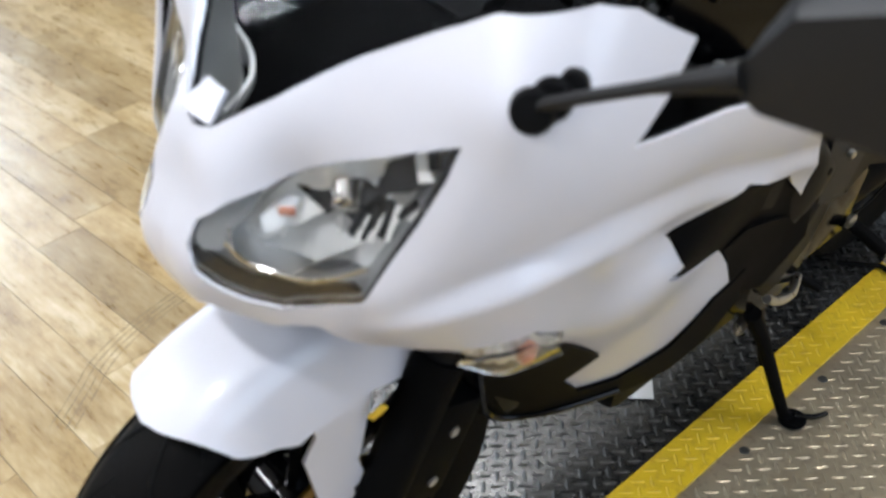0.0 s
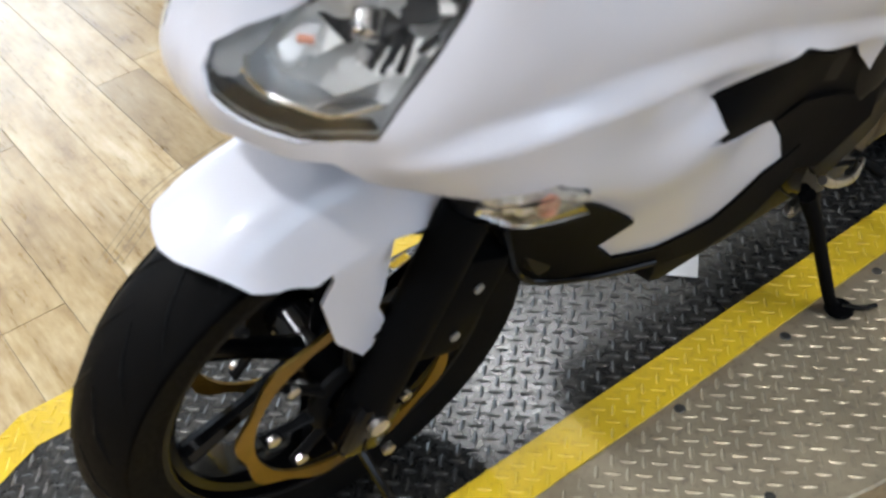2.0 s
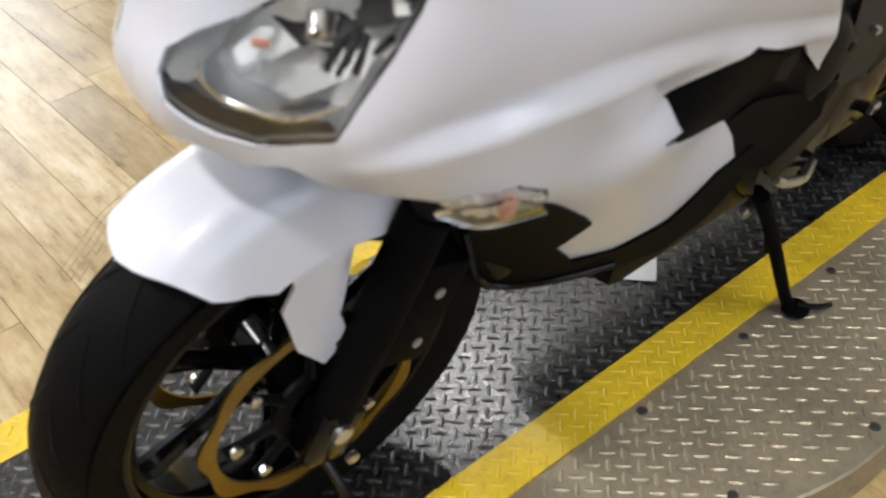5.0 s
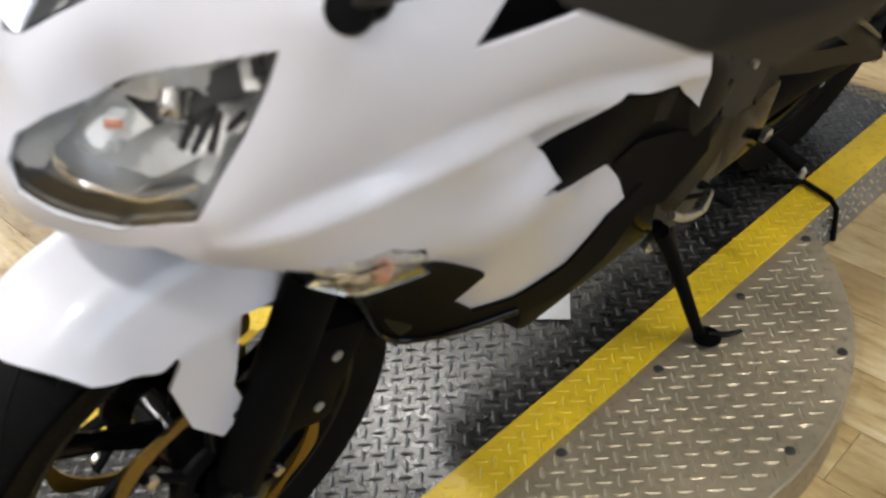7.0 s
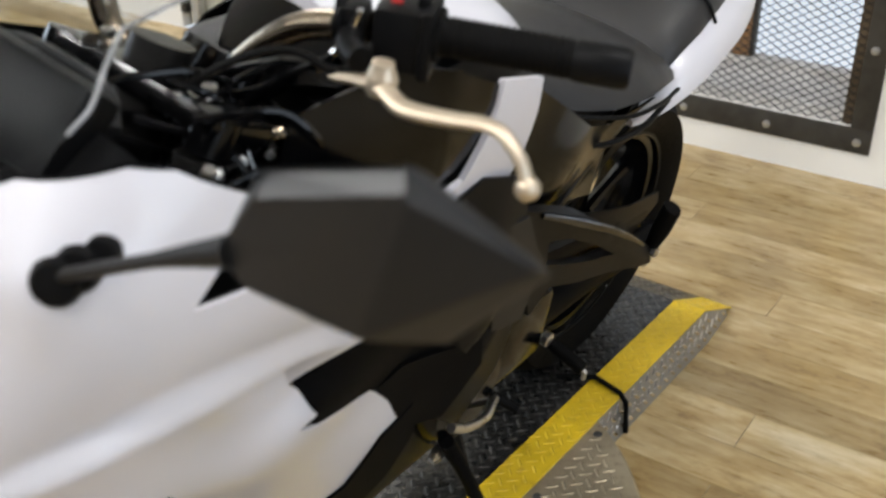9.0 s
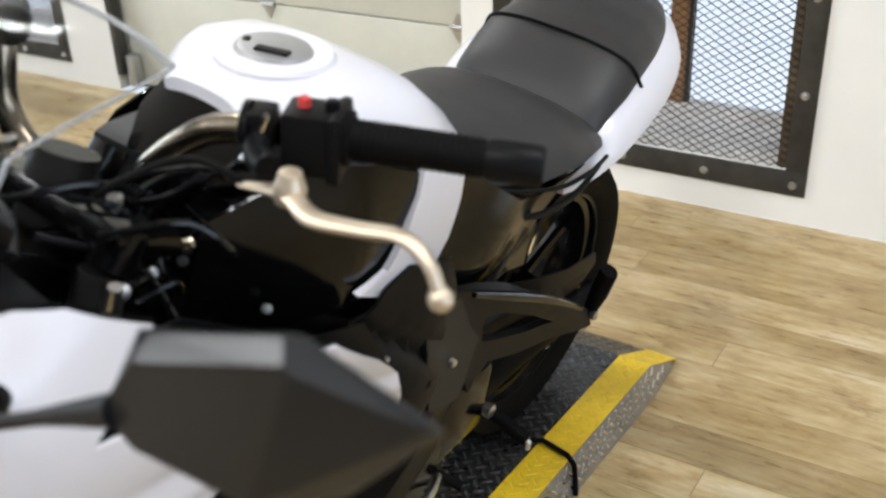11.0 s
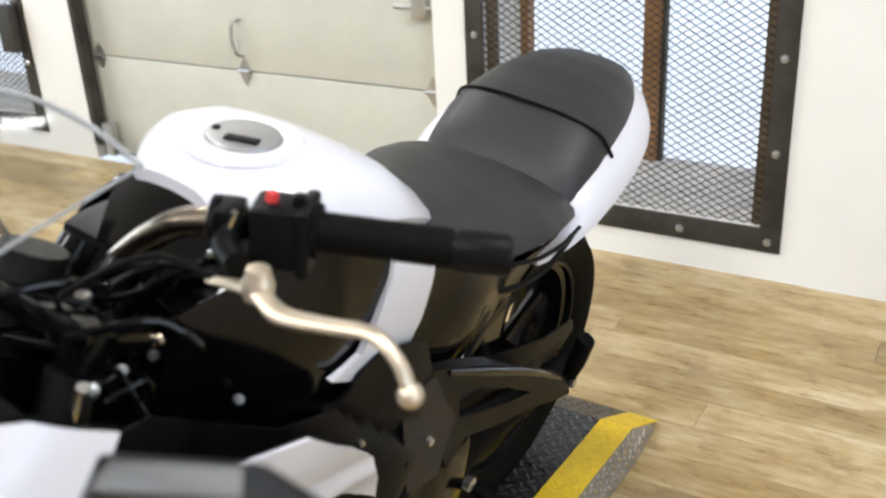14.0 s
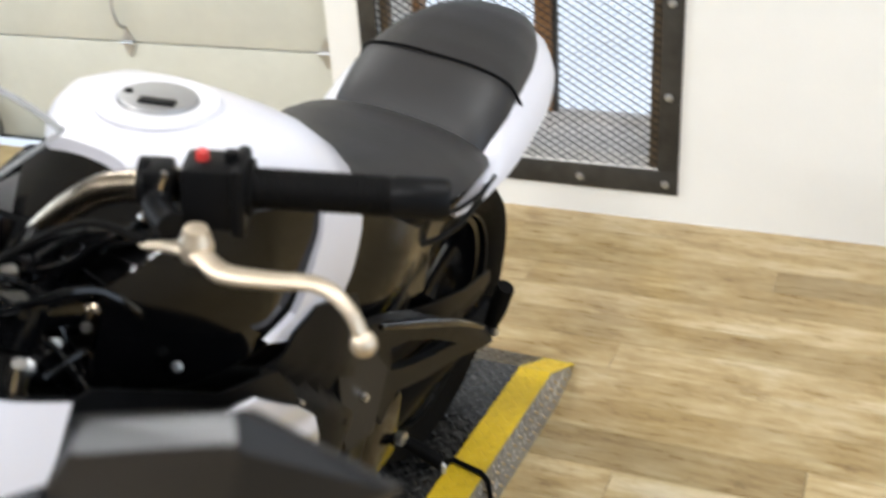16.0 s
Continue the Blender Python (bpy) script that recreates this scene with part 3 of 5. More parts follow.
lozenges(lambda x, y: x > DX1 + 0.012 and math.hypot(x - DISC_C[0], y - DISC_C[1]) < DISC_R - 0.02, lambda x, y: -0.003, name="disc_treads", mat=M_DISC, label="raised treads of the round plate", **LOZ)
lozenges(lambda x, y: FLOOR_Z + 0.012 < x < -0.012 and END0 + 0.1 < y < END1 - 0.05 and x < deck_z(y) - 0.012, None, 45, 0.0219, 0.0262, 0.0068, "side_treads", M_CHROME, "raised treads of the side plate", place=lambda px, py, dh: (DX1 - 0.0055 + 0.2 * (deck_z(py) - px) + dh, py, px))
for bx, by in ((0.247, 0.479), (0.250, 0.709), (0.250, 0.938), (0.441, 0.931), (0.487, 0.703), (0.430, 0.46), (0.250, 1.145)):
    part("bolt", rev_bm([(0.003, 0.003), (0.007, 0.0025), (0.009, 0)], 10, Matrix.Translation((bx, by, -0.003)) @ pose(0, 0, 0, 0, -90, 0)), M_RUST, platform)

# paper tag on the deck
tag = thing("paper_tag", "small white paper tag lying on the black deck", "paper tag", pose(0.015, 0.690, 0.002, 0, 0, 41.5))
part("sheet", box_bm((0.104, 0.064, 0.001), Matrix.Translation((0, 0, 0.0015))), M_PAPER, tag)
# ---- the motorcycle ----
LEAN_DEG = 11.5
bike = thing("motorcycle", "white and black sport motorcycle leaning on its side stand", "motorcycle", pose(0, 0, 0, 0, LEAN_DEG, 0))

# the fairing is one smooth shell: control places (x, y, z) of the left half, and a thin-plate surface through them,
# written as depth over the plane that faces front-left
SHELL = np.array([(0, -.083, .76), (0, -.076, .81), (0, -.051, .875), (.055, -.064, .80), (-.055, -.064, .80), (-.08, -.05, .735), (-.16, 0, .79), (-.073, -.022, .86), (0, .022, .96),
                  (.055, -.001, .924), (.10, .047, .966), (.144, .091, 1.002),
                  (.08, -.035, .735), (.107, -.012, .762), (.157, 0, .787), (.078, .004, .853), (.188, .067, .935), (.208, .08, .975), (.243, .238, .985),
                  (.207, .062, .715), (.230, .09, .70), (.228, .183, .659), (.230, .315, .718), (.252, .31, .69), (.228, .437, .624), (.222, .504, .536),
                  (.218, .62, .60), (.19, .16, .62), (.255, .20, .80), (.25, .40, .80), (.19, .40, .45), (.235, .60, .72)])
R2 = math.sqrt(0.5)
KNOTS = np.c_[(SHELL[:, 0] + SHELL[:, 1]) * R2, SHELL[:, 2]]


def bend(d):
    return d * d * np.log(d + 1e-12)


def shell_weights():
    n = len(KNOTS)
    k = bend(np.linalg.norm(KNOTS[:, None] - KNOTS[None], axis=-1)) + 5e-4 * np.eye(n)
    a = np.c_[np.ones(n), KNOTS]
    m = np.block([[k, a], [a.T, np.zeros((3, 3))]])
    return np.linalg.solve(m, np.r_[(SHELL[:, 0] - SHELL[:, 1]) * R2, 0, 0, 0])


SHELL_W = shell_weights()


def shell(s, z, out=0.0):
    d = np.hypot(KNOTS[:, 0] - s, KNOTS[:, 1] - z)
    w = float((SHELL_W[:-3] * bend(d)).sum() + SHELL_W[-3] + SHELL_W[-2] * s + SHELL_W[-1] * z) + out
    x = (s + w) * R2
    return Vector((0.0 if abs(x) < 0.004 else x, (s - w) * R2, z))


CREASE = [(0.10, 0.752), (0.13, 0.770), (0.16, 0.789), (0.195, 0.808), (0.23, 0.823), (0.265, 0.832), (0.30, 0.833), (0.34, 0.822), (0.38, 0.803), (0.42, 0.783), (0.47, 0.757), (0.55, 0.712), (0.62, 0.66)]


def crease_step(s, z):
    """The body line of the side panel: a narrow band that faces upwards, between a panel that draws in above it and a proud one below."""
    zc = float(np.interp(s, [c[0] for c in CREASE], [c[1] for c in CREASE]))
    half = float(np.interp(s, [0.10, 0.16, 0.23, 0.40, 0.5, 0.6], [0.006, 0.009, 0.014, 0.016, 0.012, 0.010]))
    d = z - zc
    saw = -math.exp(-(d - half) / 0.045) if d > half else math.exp((d + half) / 0.05) if d < -half else -d / half
    return (0.014 * math.tanh(d / 0.06) + 0.72 * half * saw) * min(1.0, max(0.0, (s - 0.10) / 0.08))


HEADLIGHT = [(-0.0321, 0.8066), (-0.0237, 0.8268), (0.0028, 0.8454), (0.0353, 0.8568), (0.084, 0.8849), (0.1394, 0.9155), (0.179, 0.9372), (0.17, 0.9085), (0.1521, 0.8677), (0.1312, 0.8271),
             (0.111, 0.785), (0.0709, 0.7557), (0.041, 0.7448), (0.0154, 0.7544), (-0.0057, 0.7684), (-0.0267, 0.7845)]
FAIRING = [(-0.0529, 0.735), (-0.0579, 0.76), (-0.0583, 0.785), (-0.0534, 0.81), (-0.0418, 0.84), (-0.0339, 0.875), (-0.0286, 0.888), (-.0106, .894), (.0382, .924), (.104, .966), (.166, 1.002), (.196, 1.019), (.263, 1.027), (.292, 1.020),
           (.342, .987), (.329, .957), (.304, .922), (.322, .919), (.389, .908), (.428, .893), (.488, .861), (.544, .775), (.578, .702), (.591, .649), (.596, .600), (.562, .650), (.537, .697), (.463, .754), (.377, .734),
           (.408, .685), (.390, .679), (.470, .625), (.520, .530), (.505, .505), (.466, .418), (.402, .371), (.345, .373), (.314, .440), (.352, .520), (.289, .655), (.283, .700), (.254, .737), (.216, .736),
           (.188, .720), (.138, .730), (.099, .722), (.070, .729), (.031, .719), (.008, .731), (-.014, .742)]
SIGNAL = [(.190, .717), (.216, .733), (.252, .733), (.279, .698), (.289, .661), (.262, .676), (.226, .700)]
VENT = [(.372, .742), (.463, .764), (.540, .705), (.585, .650), (.625, .600), (.640, .500), (.590, .440), (.535, .470), (.516, .530), (.470, .632), (.392, .690), (.402, .690)]
BELLY = [(.196, .712), (.290, .655), (.352, .520), (.322, .45), (.350, .385), (.402, .385), (.460, .43), (.497, .512), (.535, .535), (.545, .47), (.517, .395), (.478, .342), (.416, .318), (.352, .302), (.302, .295), (.255, .288), (.230, .335), (.222, .45), (.212, .58), (.20, .66)]


def both(name, bm, mat, label="", smooth=True):
    other = mirrored(bm)
    a = part(name, bm, mat, bike, label, smooth)
    b = part(name, other, mat, bike, label, smooth)
    return a, b


both("front_fairing", sheet(FAIRING, lambda s, z: shell(s, z, crease_step(s, z)), [HEADLIGHT], step=0.0075), M_WHITE, "glossy white fairing with a creased body line")
both("fairing_liner", sheet(FAIRING, lambda s, z: shell(s, z, crease_step(s, z) - 0.0065), [HEADLIGHT], step=0.016, thick=0.002), M_COWL, "black inner fairing liner")
both("side_vent", sheet(VENT, lambda s, z: shell(s, z, -0.022)), M_COWL, "black plastic vent panel")
both("vent_blade", sheet([(0.378, 0.724), (0.468, 0.729), (0.523, 0.680), (0.527, 0.637), (0.474, 0.616), (0.412, 0.657)], lambda s, z: shell(s, z, -0.014), step=0.01), M_COWL, "matte black upper vent blade")
both("vent_blade", sheet([(0.509, 0.619), (0.590, 0.569), (0.589, 0.530), (0.567, 0.500), (0.523, 0.506), (0.498, 0.575), (0.479, 0.617)], lambda s, z: shell(s, z, -0.011), step=0.01), M_COWL, "matte black rear vent blade")
both("lower_cowl", sheet(BELLY, lambda s, z: shell(s, z, -0.008 - 0.010 * max(0, 0.30 - s) / 0.1)), M_COWL, "black lower cowl")
both("turn_signal", sheet(SIGNAL, lambda s, z: shell(s, z, 0.003), step=0.008), M_LENS, "clear flush turn signal lens")
both("signal_reflector", sheet(SIGNAL, lambda s, z: shell(s, z, -0.012 + 0.002 * math.sin(s * 420)), step=0.006), M_LOWBOWL, "silver signal reflector")
both("signal_bulb", rev_bm([(0.002, 0.012), (0.008, 0.008), (0.009, -0.006)], 12, Matrix.Translation(shell(0.247, 0.716, -0.008)) @ pose(0, 0, 0, 0, 20, -45)), M_AMBER, "orange bulb")


# headlight: bowl, two reflectors, trim and clear cover
def headlight():
    both("headlight_bowl", sheet(HEADLIGHT, lambda s, z: shell(s, z, -0.045 + 0.01 * math.sin(s * 60)), step=0.008), M_BOWL, "grey headlight bowl")
    wall_lo = outline(HEADLIGHT, 0.008)
    for name, top, low, mat in (("headlight_rim", -0.001, -0.009, M_BLACKP), ("headlight_wall", -0.009, -0.047, M_CAP)):
        bm = bmesh.new()
        rings(bm, [[shell(s, z, top) for s, z in wall_lo], [shell(s, z, low) for s, z in wall_lo]], cap=False)
        both(name, bm, mat)
    upper = [(0.0437, 0.8446), (0.0965, 0.8836), (0.1345, 0.9113), (0.1276, 0.8876), (0.1155, 0.8569), (0.0975, 0.8415), (0.0571, 0.8134), (0.0283, 0.8112), (0.0247, 0.8276)]
    both("reflector", sheet(upper, lambda s, z: shell(s, z, -0.020 + 0.004 * math.sin(s * 70) * math.cos(z * 55) - 0.007 * abs(math.sin(s * 48 - z * 30))), step=0.006), M_REFLECTOR, "bright faceted headlight reflector")
    lower = [(0.0077, 0.8006), (0.0283, 0.8101), (0.0571, 0.8113), (0.0982, 0.8228), (0.1252, 0.8336), (0.1141, 0.8112), (0.0679, 0.7767), (0.0241, 0.7866)]
    both("reflector_bowl", sheet(lower, lambda s, z: shell(s, z, -0.026 - 0.35 * (z - 0.765)), step=0.006), M_LOWBOWL, "grey mirrored lower bowl")
    edge = [(0.0017, 0.8205), (0.0021, 0.8035), (0.0077, 0.7953), (0.0231, 0.7836), (0.0679, 0.7737), (0.1141, 0.8091)]
    both("reflector_edge", tube_bm([shell(s, z, -0.010) for s, z in edge], 0.0020, 6, 4), M_CHROME)
    both("projector_housing", sheet([(0.1247, 0.8912), (0.1472, 0.9067), (0.1631, 0.8894), (0.1433, 0.8756), (0.1215, 0.8654)], lambda s, z: shell(s, z, -0.014), step=0.008, thick=0.008), M_GREYP, "dark projector housing")
    both("marker_panel", sheet([(0.0247, 0.8254), (0.0456, 0.8423), (0.0565, 0.8401), (0.0382, 0.8137), (0.0293, 0.8132)], lambda s, z: shell(s, z, -0.012), step=0.008), M_BOWL)
    both("side_panel", sheet([(-0.0290, 0.8075), (-0.0220, 0.8255), (0.0028, 0.8430), (0.0280, 0.8510), (0.0200, 0.8330), (0.0030, 0.8170), (-0.0050, 0.8010), (-0.0200, 0.7990)], lambda s, z: shell(s, z, -0.009), step=0.006), M_CAP, "plain grey panel inside the headlight")
    both("silver_trim", sheet([(0.1463, 0.9048), (0.1551, 0.9154), (0.1611, 0.8905), (0.1502, 0.8864)], lambda s, z: shell(s, z, -0.012), step=0.008), M_REFLECTOR)
    both("trim_slot", sheet([(0.1551, 0.9126), (0.163, 0.9166), (0.165, 0.903), (0.1571, 0.8998)], lambda s, z: shell(s, z, -0.008), step=0.008), M_BLACKP)
    both("outer_glint", sheet([(0.165, 0.9277), (0.172, 0.9319), (0.171, 0.9226), (0.165, 0.9183)], lambda s, z: shell(s, z, -0.010), step=0.008), M_REFLECTOR)
    for (s0, z0), (s1, z1) in [[(0.0993, 0.8271), (0.1075, 0.8482)], [(0.1083, 0.8283), (0.1205, 0.8577)], [(0.1223, 0.8347), (0.1304, 0.8648)], [(0.1373, 0.8559), (0.1492, 0.87)]]:
        both("reflector_fin", tube_bm([shell(s0, z0, -0.013), shell(s1, z1, -0.013)], 0.0048, 6, flat=0.6), M_BLACKP, "black reflector fin")
        both("fin_edge", tube_bm([shell(s0 + 0.007, z0, -0.012), shell(s1 + 0.007, z1, -0.012)], 0.0016, 6), M_REFLECTOR)
    both("bulb_shield", rev_bm([(0.004, 0.010), (0.012, 0.007), (0.014, -0.01)], 16, Matrix.Translation(shell(0.0947, 0.8518, -0.014)) @ pose(0, 0, 0, 0, 25, -45)), M_CHROME, "silver bulb shield")
    both("side_marker", box_bm((0.005, 0.014, 0.006), Matrix.Translation(shell(0.0463, 0.8304, -0.010)) @ pose(0, 0, 0, 0, 0, -45), 0.001), M_AMBER, "orange marker")
    low = [(-0.0286, 0.7995), (-0.025, 0.7867), (-0.0048, 0.772), (0.0163, 0.7582), (0.041, 0.7488), (0.071, 0.7597), (0.108, 0.786), (0.1, 0.7901), (0.0619, 0.7657), (0.0182, 0.7749), (-0.0086, 0.7945)]
    both("lower_trim", sheet(low, lambda s, z: shell(s, z, -0.010), step=0.006), M_DARKM, "dark bronze lower trim")
    a, b = both("headlight_cover", sheet(HEADLIGHT, lambda s, z: shell(s, z, 0.001), thick=0.002), M_LENS, "clear headlight cover")
    a.visible_shadow = b.visible_shadow = False


headlight()
part("headlight_back", box_bm((0.26, 0.13, 0.13), Matrix.Translation((0, 0.105, 0.815)) @ pose(0, 0, 0, 20, 0, 0), 0.02), M_BLACKP, bike, "black headlight housing")


# windscreen: a curved sheet from the nose up to its trailing edge
SCREEN_EDGE = np.array([(.021, -.036, .894), (.077, .023, .945), (.122, .069, .984), (.152, .105, 1.010), (.159, .150, 1.022), (.157, .172, 1.034),
                        (.149, .190, 1.056), (.138, .214, 1.073), (.128, .262, 1.075), (.117, .320, 1.075), (.105, .388, 1.077)])
SCREEN_MID = np.array([(-.040, .897), (.005, .946), (.045, .987), (.090, 1.022), (.130, 1.044), (.155, 1.056), (.180, 1.066), (.212, 1.076), (.262, 1.085), (.320, 1.090), (.392, 1.092)])


def screen_place(u, v):
    """u across (-1 to 1), v from foot (0) to trailing edge (1)."""
    at = np.linspace(0, 1, len(SCREEN_EDGE))
    ex, ey, ez = (float(np.interp(v, at, SCREEN_EDGE[:, k])) for k in range(3))
    my, mz = (float(np.interp(v, at, SCREEN_MID[:, k])) for k in range(2))
    a = abs(u) ** 2.2
    return Vector((u * ex, my + (ey - my) * a, mz + (ez - mz) * a))


def grid(place, nu, nv, u0=-1, u1=1, v0=0, v1=1, thick=0.003):
    bm = bmesh.new()
    vs = [[bm.verts.new(place(u0 + (u1 - u0) * i / nu, v0 + (v1 - v0) * j / nv)) for i in range(nu + 1)] for j in range(nv + 1)]
    for j in range(nv):
        for i in range(nu):
            bm.faces.new((vs[j][i], vs[j][i + 1], vs[j + 1][i + 1], vs[j + 1][i]))
    if thick:
        bm.normal_update()
        bmesh.ops.solidify(bm, geom=list(bm.faces), thickness=thick)
    return bm


ob = part("windscreen", grid(screen_place, 24, 30), M_SCREEN, bike, "clear acrylic windscreen")
ob.visible_shadow = False
part("screen_edge", tube_bm([screen_place(u / 6, 1.0) for u in range(-6, 7)], 0.0030, 8, 2), M_EDGE, bike)
for side, foot in ((1, 0.40), (-1, 0.90)):
    part("screen_edge", tube_bm([screen_place(side, foot + (1 - foot) * k / 14) for k in range(15)], 0.0017, 8, 2), M_EDGE, bike)
part("nose_tab", sheet([(-.020, 0), (.020, 0), (.012, .026), (-.012, .026)], lambda x, h: Vector((x, -.040 + .95 * h + 6 * x * x, .8975 + .68 * h)), step=0.006), M_WHITE, bike, "white tab at the foot of the windscreen")


# mirrors on stems
def mirror():
    y0 = 0.098
    loop = [Vector(p) for p in ((0.373, 0.110, 1.101), (0.462, 0.120, 1.140), (0.513, 0.162, 1.110), (0.449, 0.113, 1.053), (0.369, 0.113, 1.037), (0.354, 0.113, 1.043), (0.352, 0.112, 1.064))]
    lip = [Vector(p) for p in ((0.364, 0.126, 1.108), (0.454, 0.134, 1.150), (0.514, 0.169, 1.106), (0.470, 0.157, 1.038), (0.364, 0.150, 1.030), (0.346, 0.150, 1.040), (0.345, 0.140, 1.068))]
    back = [p + Vector((0, 0.007, -0.005)) for p in lip]
    bm = bmesh.new()
    f, l, b = ([bm.verts.new(p) for p in q] for q in (loop, lip, back))
    bm.faces.new((f[0], f[1], f[3], f[4], f[5], f[6]))
    bm.faces.new((f[1], f[2], f[3]))
    for u, v in ((f, l), (l, b)):
        for i in range(7):
            if u is f and i == 0:
                continue
            bm.faces.new((u[i], u[(i + 1) % 7], v[(i + 1) % 7], v[i]))
    bm.faces.new(b)
    bmesh.ops.recalc_face_normals(bm, faces=bm.faces)
    bmesh.ops.bevel(bm, geom=list(bm.edges), offset=0.0035, segments=2, profile=0.6, affect="EDGES")
    # strip along the housing's top that carries the painted sheen
    lip_top = bmesh.new()
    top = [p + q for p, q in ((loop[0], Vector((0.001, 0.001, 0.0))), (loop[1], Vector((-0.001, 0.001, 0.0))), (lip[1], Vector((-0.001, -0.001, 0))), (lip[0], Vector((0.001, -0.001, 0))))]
    rings(lip_top, [top, [p + Vector((0, 0.003, -0.006)) for p in top]])
    both("mirror_lip_sheen", lip_top, M_LIP_SHEEN, "upper edge of the mirror housing, lamp sheen in its lighter grey")
    both("mirror_housing", bm, M_GREYP, "matte dark grey mirror housing")
    bm = bmesh.new()
    mid = sum(back, Vector()) / 7
    glass = [mid + (p - mid) * 0.9 + Vector((0, 0.0005, 0)) for p in back]
    rings(bm, [glass, [p + Vector((0, 0.003, 0)) for p in glass]])
    both("mirror_glass", bm, M_CHROME, "mirror glass")
    base = shell(0.222, 0.975)
    end = Vector((0.354, y0 + 0.018, 1.054))
    mid = base.lerp(end, 0.62) + Vector((0, -0.004, 0.0))
    both("mirror_stem", tube_bm([base + Vector((0.008, -0.006, 0.0)), mid, end], [0.0048, 0.0048, 0.010], 10, 4), M_GREYP, "dark mirror stem")
    for ds, dz, r in ((0.0, 0.0, 0.0175), (0.012, 0.006, 0.0165), (0.026, 0.012, 0.013)):
        both("mirror_base", rev_bm([(0.003, 0.016), (r * 0.8, 0.015), (r, 0.010), (r, -0.006)], 16, Matrix.Translation(shell(0.224 + ds, 0.969 + dz, 0.001)) @ pose(0, 0, 0, 0, -18, -50)), M_BLACKP, "black rubber mirror base")


mirror()


# ---- front wheel, fork and fender ----
AXLE_F, AXLE_R = Vector((0, 0.02, 0.300)), Vector((0, 1.335, 0.308))


def tyre_profile(r, w, rim):
    half = w / 2
    return [(rim, half * 0.72), (rim + 0.02, half * 0.92), ((rim + r) / 2 + 0.01, half), (r - 0.045, half * 0.96), (r - 0.022, half * 0.80), (r - 0.008, half * 0.5), (r, 0.0),
            (r - 0.008, -half * 0.5), (r - 0.022, -half * 0.80), (r - 0.045, -half * 0.96), ((rim + r) / 2 + 0.01, -half), (rim + 0.02, -half * 0.92), (rim, -half * 0.72)]


def wheel(name, centre, r, w, disc_r):
    m = Matrix.Translation(centre)
    rim_r = 0.222
    root = part(name, rev_bm(tyre_profile(r, w, rim_r - 0.004), 96, m, closed=True), M_RUBBER, bike, "black grooved road tyre")
    bm = bmesh.new()
    for k in range(22):                     # slanting tread grooves, cut as thin dark lips
        a = 2 * math.pi * k / 22
        for sgn in (-1, 1):
            pts = []
            for t in range(7):
                f = t / 6
                h = sgn * w / 2 * (0.10 + 0.74 * f)
                aa = a + sgn * 0.02 + 0.34 * f
                rr = np.interp(abs(h), [0, w * 0.25, w * 0.40, w * 0.48], [r, r - 0.008, r - 0.022, r - 0.045]) + 0.0002
                pts.append(m @ Vector((h, rr * math.cos(aa), rr * math.sin(aa))))
            tube(bm, pts, [0.0008, 0.0022, 0.0008], 5, 1)
    tagged(part("tread_groove", bm, M_BLACKP, root), kind="stuff")
    hw = w * 0.36
    part("rim", rev_bm([(rim_r + 0.006, hw + 0.004), (rim_r + 0.004, hw - 0.004), (rim_r - 0.020, hw - 0.012), (rim_r - 0.028, 0), (rim_r - 0.020, -hw + 0.012), (rim_r + 0.004, -hw + 0.004), (rim_r + 0.006, -hw - 0.004),
                        (rim_r - 0.006, -hw - 0.002), (rim_r - 0.014, -hw * 0.5), (rim_r - 0.016, 0), (rim_r - 0.014, hw * 0.5), (rim_r - 0.006, hw + 0.002)], 64, m, closed=True), M_GLOSS, root, "black cast rim")
    for sx in (1, -1):
        part("rim_tape", rev_bm([(rim_r + 0.0065, sx * (hw + 0.0045)), (rim_r - 0.004, sx * (hw + 0.0035)), (rim_r - 0.004, sx * (hw + 0.0030)), (rim_r + 0.006, sx * (hw + 0.0035))], 64, m, closed=True), M_DARKM, root)
    for k in range(6):
        a = 2 * math.pi * k / 6 + 0.35
        p0 = m @ Vector((0, 0.03 * math.cos(a), 0.03 * math.sin(a)))
        p1 = m @ Vector((0, (rim_r - 0.02) * math.cos(a), (rim_r - 0.02) * math.sin(a)))
        part("spoke", tube_bm([p0, p0.lerp(p1, 0.5), p1], [0.017, 0.012, 0.017], 8, 2), M_GLOSS, root, "black cast spoke")
    part("hub", rev_bm([(0.012, 0.075), (0.034, 0.07), (0.042, 0.02), (0.042, -0.02), (0.034, -0.07), (0.012, -0.075)], 24, m), M_GLOSS, root)
    for sx in ((1, -1) if disc_r > 0.12 else (-1,)):
        x = sx * (w / 2 + 0.014) if disc_r > 0.12 else sx * 0.07
        bm = bmesh.new()
        n = 96
        loops = []
        for rr, h in (((1, 0.0)), (1, 0.0045), (0, 0.0045), (0, 0.0)):
            loops.append([m @ Vector((x + h, q * math.cos(b), q * math.sin(b))) for b in (2 * math.pi * j / n for j in range(n)) for q in ((disc_r + 0.005 * math.sin(b * 9)) if rr else disc_r - 0.019,)])
        rings(bm, loops, closed=True)
        d = part("brake_disc", bm, M_BRONZE, root, "petal-edged steel brake disc")
        part("disc_carrier", rev_bm([(0.060, x + 0.004), (0.034, x + 0.004), (0.034, x - 0.003), (0.060, x - 0.003)], 32, m, closed=True), M_BLACKP, root, "black spoked disc carrier")
        for k in range(8):
            a = 2 * math.pi * k / 8
